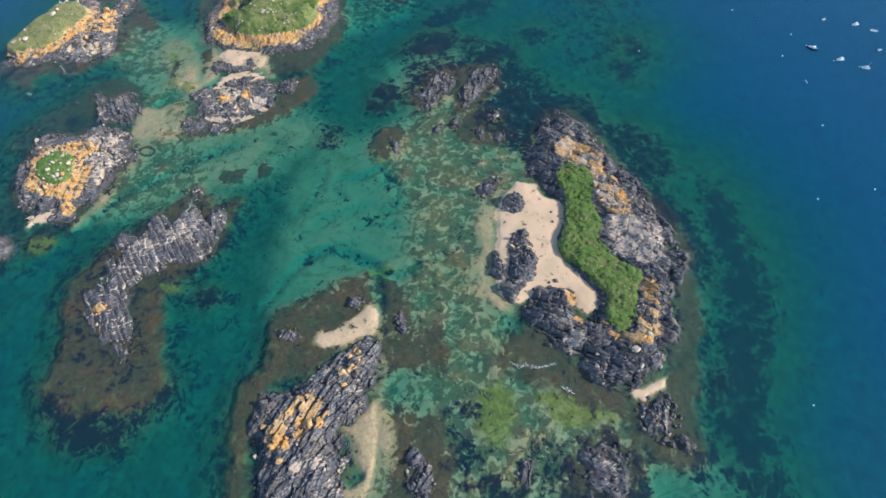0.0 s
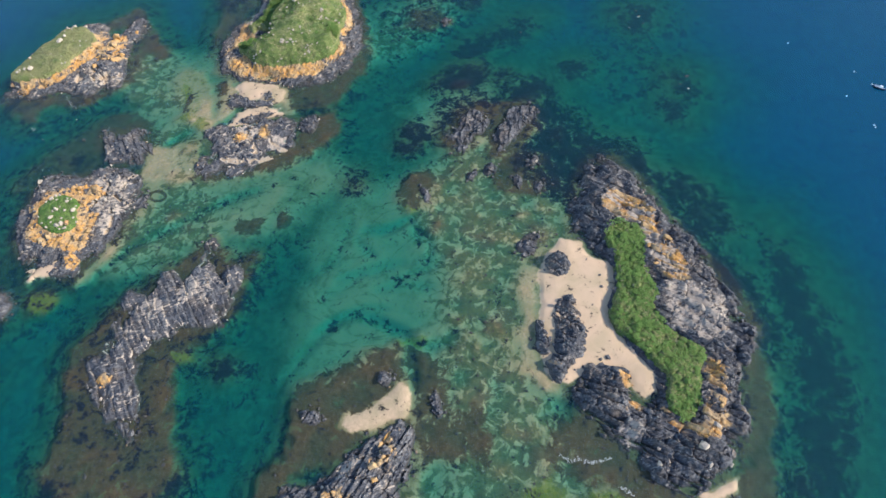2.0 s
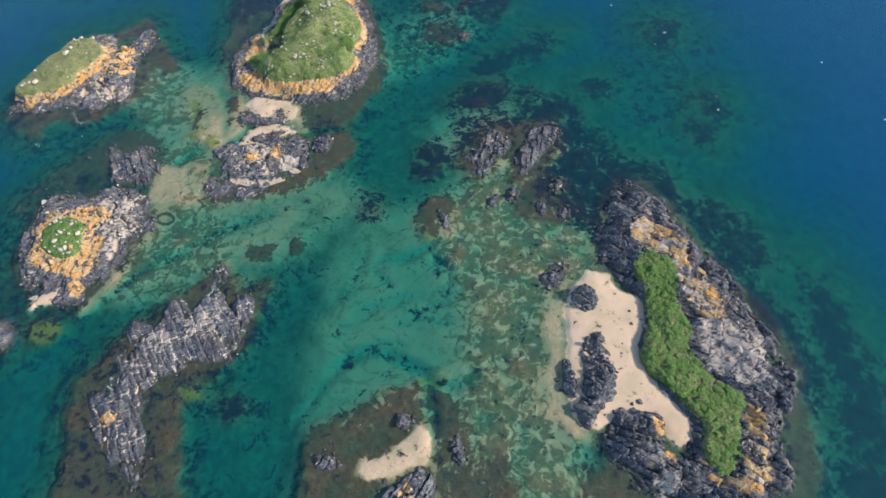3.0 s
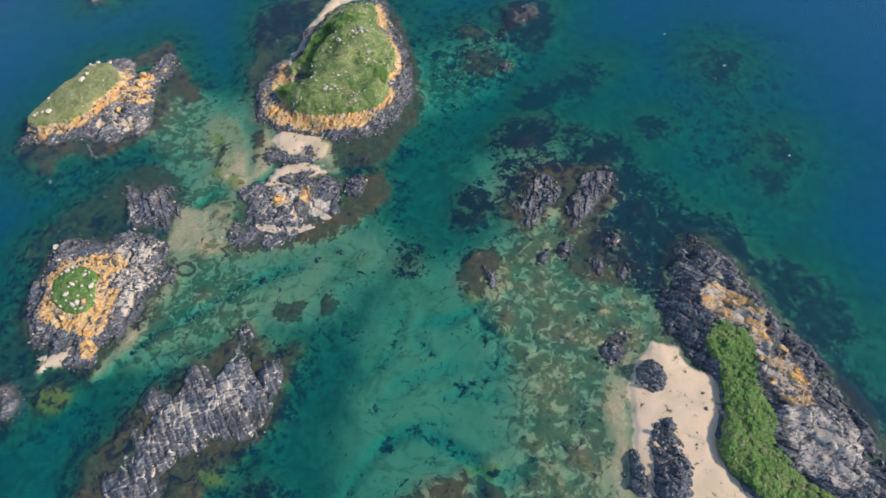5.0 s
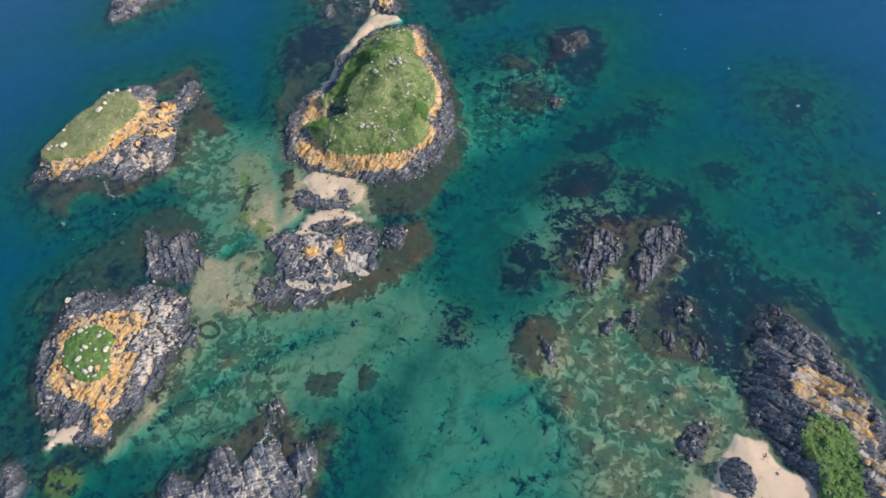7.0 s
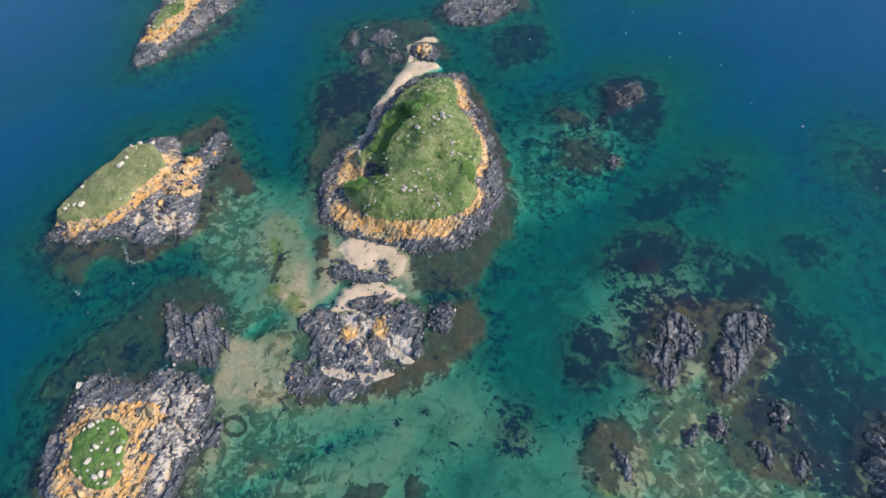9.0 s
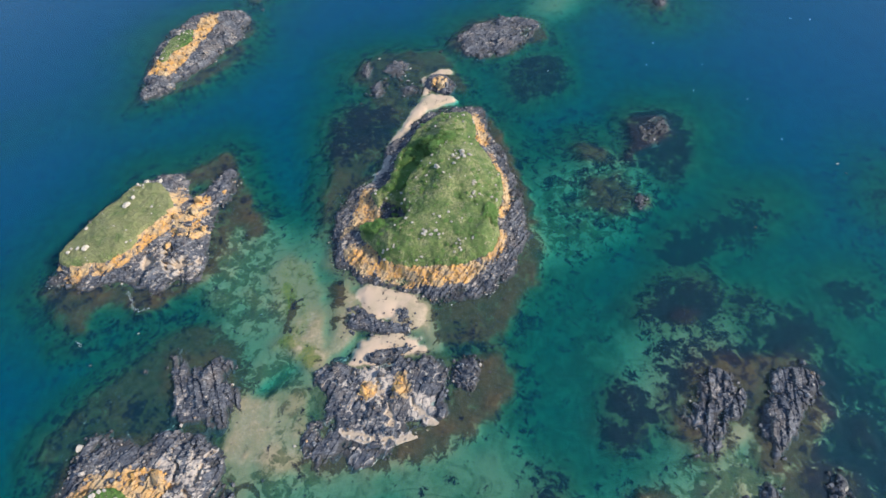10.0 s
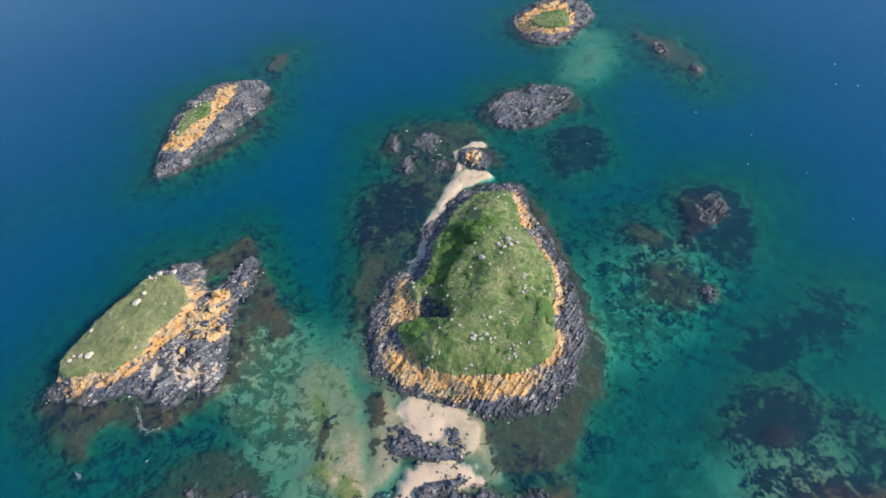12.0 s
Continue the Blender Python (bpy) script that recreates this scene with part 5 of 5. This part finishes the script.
for key, label, top, number, strike in (
        ("beach_a", "dark craggy rock standing on the pale beach", 2.2, 12, -55), ("beach_b", "dark craggy rocks along the pale beach", 2.4, 30, -55),
        ("south_point", "dark rock point beside a small sand patch", 3.0, 40, 55), ("south_a", "small dark rock beside a sand flat", 1.8, 8, 40),
        ("south_b", "dark broken rocks on brown weed", 1.8, 20, 40), ("west_low", "low dark slab at the foot of a ridge", 1.2, 8, -74), ("south_c", "small dark rock on brown weed", 1.2, 6, 40), ("south_d", "low dark rock in brown weed", 1.0, 6, 40),
        ("south_e", "dark broken rocks on brown weed", 1.4, 16, -40), ("beach_c", "dark craggy rocks at the foot of the pale beach", 1.8, 10, -55), ("south_point_b", "small dark rock in brown weed", 1.6, 8, -50), ("middle_b", "dark slabby rock on brown weed", 1.6, 20, -60), ("ne_g", "small dark rock on green flats", 1.1, 8, 60), ("ne_h", "small dark rock on green flats", 1.1, 8, 60), ("south_f", "small pale-edged rock awash", 1.0, 5, 60), ("knob_a", "dark rock at the edge of brown weed", 1.6, 8, 50),
        ("ribs", "dark rock in parallel ribs on brown weed", 2.6, 24, 100), ("spit_a", "dark rocks across a white sand spit", 1.4, 24, -20), ("spit_b", "dark rocks beside a white sand spit", 1.4, 16, -10),
        ("main_north", "rock knoll with orange lichen at the end of a beach", 2.8, 22, 50), ("main_nw", "small dark rock in weed flats", 1.2, 6, 50), ("main_nw_b", "small dark rock in weed flats", 1.2, 6, 50), ("main_nw_c", "low broken rock on a weedy reef", 0.9, 12, 40), ("main_nw_d", "low broken rock on a weedy reef", 0.9, 10, 40),
        ("skerry", "low dark skerry fringed with brown weed", 1.2, 40, 30), ("ne_a", "dark broken rock with pale tops in weed", 1.3, 34, 60), ("ne_b", "dark broken rock ridge with pale tops", 1.6, 34, 60),
        ("ne_c", "small dark rock on green flats", 1.2, 8, 60), ("ne_d", "small dark rock on green flats", 1.0, 5, 60), ("ne_e", "small dark rock on green flats", 1.0, 6, 60), ("ne_f", "small dark rocks beside a beach", 1.2, 10, -40), ("far_rock", "low weedy rock with a pale top awash", 0.35, 12, 30), ("far_rock_b", "small rock awash among dark weed", 0.8, 5, 30),
        ("far_east", "low dark rock awash in open water", 0.9, 6, -30), ("far_east_b", "low dark rock awash in open water", 0.8, 4, -30), ("round", "low dark rock beside a tan sand patch", 1.0, 8, 60)):
    island(key, label, top, strike=strike, boulders=number, thing="sea_rock", ragged=2.4 if key.startswith(("main_nw", "south_e", "west_low")) else 2.0 if key in ("ne_a", "ne_b", "skerry", "ribs") else 0.9, rubble=number * 2, length=3.0 if key in ("ribs", "west_low") else 2.1, rough=0.5 if key.startswith(("main_nw", "south_e", "west_low")) else 0.35 if key == "far_rock" else 0.65 if key in ("ne_a", "ne_b", "skerry", "main_north", "ribs", "middle_b") else 1.25 if "beach" in key else 0.8, lift=-0.3 if key.startswith(("main_nw", "south_e", "west_low")) else -0.55 if key == "far_rock" else 1.5 if "beach" in key else 0.4 if "spit" in key else 0.0)


def big_stone(parent, fieldset, kind, spot, size, seed):
    rng = random.Random(seed)
    stone(parent, kind, spot[0], spot[1], ground_of(fieldset, *spot), size, rng, 0.1)


for seed, (spot, size) in enumerate((((-19.2, -146.9), 4.6), ((-26.2, -151.5), 4.2), ((-20.1, -153.1), 4.4), ((-27.2, -156.3), 3.4), ((-61.3, -170.8), 5.5), ((-65.3, -170.0), 4.4), ((-67.0, -162.4), 3.6), ((-61.5, -180.3), 3.4), ((-41.4, -169.2), 4.5), ((-45.7, -168.5), 4.0), ((-47.7, -160.3), 4.2), ((-53.6, -171.5), 3.4))):
    big_stone(south, south_f, "orange", spot, size, seed)
for seed, (spot, size) in enumerate((((-151.1, 53.1), 6.0), ((-159.9, 56.5), 3.6), ((-156.6, 39.1), 3.4), ((-164.0, 29.8), 3.4), ((-167.8, 18.8), 3.2), ((-179.7, 24.7), 3.6), ((-155.3, 18.0), 4.0), ((-160.4, 19.4), 4.0), ((-150.1, 33.0), 3.0), ((-187.4, 52.0), 3.0), ((-187.1, 74.7), 3.2), ((-83.3, 308.6), 1.0))[:11]):
    big_stone(knob, knob_f, "orange" if seed < 10 else "pale", spot, size, seed + 30)
for seed, (spot, size) in enumerate((((-141.0, 202.8), 6.5), ((-143.4, 194.5), 6.0), ((-146.6, 186.8), 5.0), ((-149.6, 181.6), 4.6), ((-138.8, 181.4), 4.6), ((-188.8, 167.9), 5.0), ((-156.6, 173.8), 4.0), ((-128.0, 208.0), 3.2), ((-209.4, 164.5), 5.0), ((-206.1, 166.4), 4.5), ((-213.1, 174.7), 4.0), ((-152.2, 192.4), 4.5))):
    big_stone(left, left_f, "orange", spot, size, seed + 50)
for seed, (spot, size) in enumerate((((-179.3, 205.9), 4.0), ((-176.3, 210.4), 2.8), ((-197.8, 180.4), 3.6), ((-201.8, 180.9), 2.6), ((-171.6, 223.4), 3.6), ((-165.9, 225.7), 3.8), ((-175.7, 220.7), 3.0), ((-201.5, 195.7), 3.0), ((-207.3, 180.0), 2.8))):
    big_stone(left, left_f, "pale", spot, size, seed + 70)
for seed, (spot, size) in enumerate((((110.0, -187.6), 5.0), ((110.3, -195.1), 3.0), ((90.2, -188.0), 3.0), ((119.8, -197.6), 2.6), ((121.4, -181.9), 3.0), ((80.0, -123.4), 3.2))):
    big_stone(east, east_f, "pale", spot, size, seed + 90)
for seed, (spot, size) in enumerate((((-48.1, 65.4), 5.0), ((-50.4, 63.8), 3.6), ((-64.0, 68.7), 4.2), ((-44.5, 72.1), 2.8), ((-72.5, 53.9), 2.6))):
    big_stone(middle, middle_f, "orange", spot, size, seed + 110)


def awash(spot, size, seed):
    """A single stone that just breaks the surface."""
    ob = new("awash_stone", STONES["pale" if seed % 4 == 0 else "dark"][seed % 6])
    ob.matrix_basis = pose(spot[0], spot[1], 0.05, 6, -4, seed * 47) @ Matrix.Diagonal((size * 1.1, size * 0.85, size * 0.7, 1))
    tagged(ob, "single rough stone just breaking the surface of the sea", "stone", "stones awash")
    low = new("weedy_foot", STONES["dark"][(seed + 3) % 8])
    low.parent = ob
    low.matrix_basis = pose(0.1, 0.2, -0.35, 0, 0, 40) @ Matrix.Diagonal((1.7, 1.6, 1.2, 1))


for seed, (spot, size) in enumerate((((236.7, 89.0), 2.2), ((238.5, 95.6), 1.6), ((224.0, 79.7), 1.6), ((235.9, 80.8), 1.3), ((216.2, 131.0), 1.6), ((215.9, 123.8), 1.2), ((227.1, 54.2), 1.5), ((233.9, 20.1), 2.2), ((228.6, 9.1), 1.5), ((226.3, 14.7), 1.2), ((-33.4, 274.9), 1.8), ((27.0, 307.0), 2.2), ((-18.6, 311.8), 1.8),
                                     ((-23.0, 280.2), 2.0), ((-19.3, 253.9), 1.4), ((-38.7, 265.5), 1.4), ((1.2, 293.4), 1.6), ((-101.5, 410.4), 3.0), ((-96.9, 447.2), 2.4), ((148.2, 104.0), 1.4), ((-169.0, 125.7), 1.2), ((-163.5, 104.3), 2.2), ((-190.2, 114.0), 1.2), ((-28.7, -186.9), 1.6), ((109.5, -14.1), 2.4), ((105.4, -36.7), 2.4), ((111.4, -33.7), 1.8))):
    awash(spot, size, seed)
for seed, (spot, size) in enumerate((((108.9, -97.9), 1.5), ((107.0, -104.3), 1.8), ((92.5, -139.0), 2.6), ((88.7, -138.7), 1.8), ((97.8, -111.9), 0.9), ((83.9, -126.1), 1.0), ((90.8, -71.8), 1.6), ((106.9, -86.8), 1.2), ((58.4, -148.1), 1.6), ((57.4, -142.8), 1.2), ((52.4, -146.0), 1.0))):
    lying = tagged(new("beach_stone", STONES["dark"][seed % 8]), "dark rough stone lying on the pale beach sand", "stone", "stones on the beach")
    lying.matrix_basis = pose(spot[0], spot[1], bed_height(*spot) + 0.15 * size, 4, 6, seed * 61) @ Matrix.Diagonal((size * 1.2, size, size * 0.8, 1))
rng = random.Random(41)
for spot, number, spread in (((-55.4, 101.1), 22, 7.0), ((-41.7, 97.4), 12, 5.0), ((-59.8, 103.5), 12, 4.0), ((-52.0, 84.4), 14, 6.0)):
    for k in range(number):
        x, y, size = spot[0] + rng.gauss(0, spread), spot[1] + rng.gauss(0, spread * 0.4), 0.5 + 1.6 * rng.random() ** 2
        lying = tagged(new("beach_stone", STONES["dark"][k % 8]), "dark rough stone lying across a sand spit", "stone", "stones on the sand spit")
        lying.matrix_basis = pose(x, y, bed_height(x, y) + 0.15 * size, 4, 6, k * 61) @ Matrix.Diagonal((size * 1.2, size, size * 0.8, 1))
# outcrops in the turf
for home, fieldset, name, number, low, high, seed in ((main, main_f, "main", 120, 0.6, 2.1, 1), (knob, knob_f, "knob", 26, 1.3, 3.4, 2), (left, left_f, "left", 20, 0.6, 2.0, 3), (nw, nw_f, "north_west", 22, 1.0, 2.6, 4)):
    rng = random.Random(seed)
    for x, y, z in scatter(rng, of("turf", name)[0][1], number, fieldset, 1.8):
        stone(home, "pale", x, y, z, low + (high - low) * rng.random() ** 2, rng, 0.15)


for spot, number, spread, size in (((9.9, 183.6), 10, 5.0, 2.6), ((11.9, 159.5), 7, 4.0, 2.2), ((9.2, 155.8), 5, 3.0, 2.0), ((-14.5, 133.8), 6, 5.0, 2.0), ((-40.0, 132.5), 6, 5.0, 2.0), ((-5.6, 176.8), 3, 1.5, 3.0), ((-27.0, 162.8), 2, 1.2, 2.6), ((-20.2, 136.9), 5, 3.0, 2.4), ((-4.6, 127.7), 8, 6.0, 1.8), ((34.3, 202.3), 8, 5.0, 1.8)):
    rng = random.Random(number + int(spot[0]))
    for _ in range(number):
        x, y = spot[0] + rng.gauss(0, spread * 0.5), spot[1] + rng.gauss(0, spread * 0.5)
        stone(main, "pale", x, y, ground_of(main_f, x, y), size * rng.uniform(0.5, 1.1), rng, 0.12)


# ---- shrubs ----
def shrub_kind(seed, leaf):
    """A low shrub, about 2 m across: short trunk and a clumpy crown of leaf sprays."""
    rng = np.random.default_rng(seed)
    base = new("shrub")
    bm = bmesh.new()
    bmesh.ops.create_cone(bm, cap_ends=True, segments=7, radius1=0.14, radius2=0.07, depth=0.9, matrix=Matrix.Translation((0, 0, 0.35)))
    mesh = bpy.data.meshes.new("trunk")
    bm.to_mesh(mesh)
    bm.free()
    mesh.materials.append(DECK)
    part("trunk", mesh, base)
    lumps = [(rng.uniform(-0.55, 0.55), rng.uniform(-0.55, 0.55), rng.uniform(0.1, 0.4), rng.uniform(0.5, 0.85), rng.uniform(0.6, 1.0)) for _ in range(6)]
    part("crown", raw_mesh("crown", *leaves(rng, lumps, 90, 0.17), leaf), base)
    return tagged(base, "low green shrub with a clumpy crown on turf", "shrub", "shrubs on the green island")


SHRUBS = [shrub_kind(k, DARK_LEAF if k % 3 else LEAF) for k in range(4)]
first_use = [True] * 4
rng = random.Random(17)
for outline, number in ((of("bush", "main")[0][1], 105), (of("bush", "main")[1][1], 14), (of("bush", "main")[2][1], 16), (of("turf", "main")[0][1], 220)):
    for x, y, z in scatter(rng, outline, number, main_f, 1.5):
        k, size = rng.randrange(4), rng.uniform(1.3, 2.8) if number != 220 else rng.uniform(0.5, 1.2)
        place = pose(x, y, z - 0.15, 0, 0, rng.uniform(0, 360)) @ Matrix.Diagonal((size, size, size * 0.85, 1))
        if first_use[k]:
            SHRUBS[k].matrix_basis, first_use[k] = place, False
            SHRUBS[k].scale = (size, size, size * 0.85)
        else:
            made = copy_thing(SHRUBS[k], pose(0, 0, 0))
            made.matrix_basis = place


# ---- boats and buoys ----
def from_bm(name, bm, material, parent, label=""):
    mesh = bpy.data.meshes.new(name)
    bm.to_mesh(mesh)
    bm.free()
    mesh.materials.append(material)
    ob = new(name, mesh)
    ob.parent = parent
    return tagged(ob, label)


def loft(stations):
    """A skin through cross sections, closed at both ends."""
    bm = bmesh.new()
    rings = [[bm.verts.new(p) for p in ring] for ring in stations]
    for a, b in zip(rings, rings[1:]):
        for k in range(len(a) - 1):
            bm.faces.new((a[k], a[k + 1], b[k + 1], b[k]))
        bm.faces.new((a[-1], a[0], b[0], b[-1]))
    bm.faces.new(rings[0][::-1]), bm.faces.new(rings[-1])
    bmesh.ops.recalc_face_normals(bm, faces=bm.faces)
    return bm


def box(size, at, taper=1.0):
    bm = bmesh.new()
    bmesh.ops.create_cube(bm, size=1.0)
    for v in bm.verts:
        k = taper if v.co.z > 0 else 1.0
        v.co = Vector((v.co.x * size[0] * k + at[0], v.co.y * size[1] * k + at[1], v.co.z * size[2] + at[2]))
    bmesh.ops.bevel(bm, geom=bm.edges[:], offset=0.05, segments=1, affect="EDGES")
    return bm


def rod(a, b, radius):
    bm = bmesh.new()
    a, b = Vector(a), Vector(b)
    turn = (b - a).to_track_quat("Z", "Y").to_matrix().to_4x4()
    bmesh.ops.create_cone(bm, cap_ends=True, segments=8, radius1=radius, radius2=radius * 0.7, depth=(b - a).length, matrix=Matrix.Translation((a + b) / 2) @ turn)
    return bm


def boat(name, label, spot, heading, length, hull, mast=False, cabin=True):
    base = new(name)
    base.matrix_basis = pose(spot[0], spot[1], 0, 0, 0, heading)
    half, rings = length * 0.17, []
    for k in range(9):
        u = k / 8
        w = half * (1 - max(0, (u - 0.45) / 0.55) ** 2.2) * (0.86 + 0.14 * min(1, u * 4)) + 0.03
        x, sheer = (u - 0.5) * length, 0.75 + 0.35 * u * u
        rings.append([(x, -w, sheer), (x, -w * 0.9, 0.1), (x, -w * 0.3, -0.4), (x, w * 0.3, -0.4), (x, w * 0.9, 0.1), (x, w, sheer)])
    from_bm("hull", loft(rings), hull, base)
    rings = [[(p[0] * 0.93, p[1] * 0.85, p[2] + 0.03) for p in (r[0], r[5])] + [(r[5][0] * 0.93, r[5][1] * 0.85, r[5][2] + 0.08), (r[0][0] * 0.93, r[0][1] * 0.85, r[0][2] + 0.08)] for r in rings]
    from_bm("deck", loft(rings), GREY, base)
    if cabin:
        house = from_bm("cabin", box((length * 0.3, half * 1.25, 1.1), (length * 0.06, 0, 1.45), 0.86), WHITE, base, "white cabin")
        from_bm("windscreen", box((0.08, half * 1.0, 0.45), (length * 0.21, 0, 1.6)), NAVY, house, "dark windscreen")
    from_bm("rail", rod((-length * 0.3, half * 0.8, 1.2), (length * 0.3, half * 0.75, 1.35), 0.04), GREY, base)
    if mast:
        from_bm("mast", rod((length * 0.08, 0, 0.9), (length * 0.08, 0, length * 1.15), 0.09), GREY, base)
        from_bm("boom", rod((length * 0.08, 0, 1.8), (-length * 0.35, 0, 1.9), 0.14), WHITE, base)
    else:
        from_bm("outboard", box((0.5, 0.4, 0.9), (-length * 0.5 - 0.2, 0, 0.7), 0.8), NAVY, base)
    return tagged(base, label, "boat", "boats at their moorings")


boat("fishing_boat", "dark-hulled fishing boat with a white cabin on the sea", (341.8, -33.0), -60, 6.6, NAVY)
boat("motorboat", "white motorboat with a cabin moored on the sea", (350.9, -49.5), -22, 5.0, WHITE)
boat("motorboat", "white motorboat with a cabin moored on the sea", (387.1, -22.4), -20, 4.8, WHITE)
boat("open_boat", "slim white open boat moored on the sea", (394.0, -32.9), -45, 4.6, WHITE, cabin=False)
boat("sailing_boat", "small sailing boat with a bare mast at its mooring", (360.3, -62.7), -42, 4.8, WHITE, mast=True)
boat("open_boat", "small white open boat moored on the sea", (382.2, -51.1), -20, 2.8, WHITE, cabin=False)
boat("open_boat", "small white open boat moored on the sea", (370.6, -9.3), -20, 2.8, WHITE, cabin=False)


def buoy(spot, size):
    base = new("mooring_buoy")
    base.matrix_basis = pose(spot[0], spot[1], 0.1)
    bm = bmesh.new()
    bmesh.ops.create_uvsphere(bm, u_segments=12, v_segments=8, radius=size)
    for v in bm.verts:
        v.co.z *= 0.85
    from_bm("float", bm, WHITE, base)
    bm = bmesh.new()
    bmesh.ops.create_cone(bm, cap_ends=True, segments=8, radius1=0.06, radius2=0.05, depth=0.35, matrix=Matrix.Translation((0, 0, size)))
    from_bm("ring", bm, GREY, base, "grey metal ring post")
    return tagged(base, "round white mooring buoy floating on the sea", "buoy", "mooring buoys")


for spot in ((317.1, 25.1), (317.7, -31.8), (315.4, -58.3), (315.0, -60.0), (338.3, -14.6), (297.8, -95.7), (290.9, -147.3), (256.3, -141.7), (175.5, -236.5), (346.2, -48.9), (340.2, -28.3), (357.8, -59.8),
             (173.9, 267.9), (158.2, 246.3), (193.0, 235.1), (174.2, 212.2), (201.4, 195.3), (296.5, 287.1), (279.6, 265.3), (291.6, 259.5), (199.4, 157.0), (92.3, 260.5)):
    buoy(spot, 0.42 if spot[1] < 60 else 0.26)


# ---- surf ----
def surf(outline, width, seed):
    """Thin broken wash lines where the swell meets the weed flats."""
    rng, pts = np.random.default_rng(seed), np.array(outline, float)
    co, faces = [], []
    for a, b in zip(pts, pts[1:]):
        n = max(2, int(np.hypot(*(b - a)) * 9))
        for u in np.linspace(0, 1, n, endpoint=False):
            c = a + (b - a) * u + rng.normal(0, 0.45, 2)
            r, k = width * rng.uniform(0.25, 1.0), len(co)
            turn = rng.uniform(0, 6.28)
            for q in range(6):
                g = turn + q * 1.047
                co.append((c[0] + r * rng.uniform(0.5, 1.2) * np.cos(g), c[1] + r * rng.uniform(0.5, 1.2) * np.sin(g), 0.03 + 0.01 * (k % 5)))
            faces += [(k, k + q, k + q + 1) for q in range(1, 5)]
    return tagged(new("surf", raw_mesh("surf", np.array(co), np.array(faces), FOAM)), "thin broken white wash along weed flats", "surf", kind="stuff")


surf(((52.7, -171.3), (55.5, -175.3), (60.5, -175.6), (63.6, -178.7), (73.7, -179.6)), 0.24, 1)
surf(((71.2, -191.0), (75.0, -195.2)), 0.28, 2)
surf(((-177.7, 152.9), (-174.7, 146.1), (-173.6, 141.9), (-170.2, 138.4), (-164.7, 139.0)), 0.2, 3)
surf(((-198.5, 128.9), (-196.1, 125.2)), 0.2, 4)
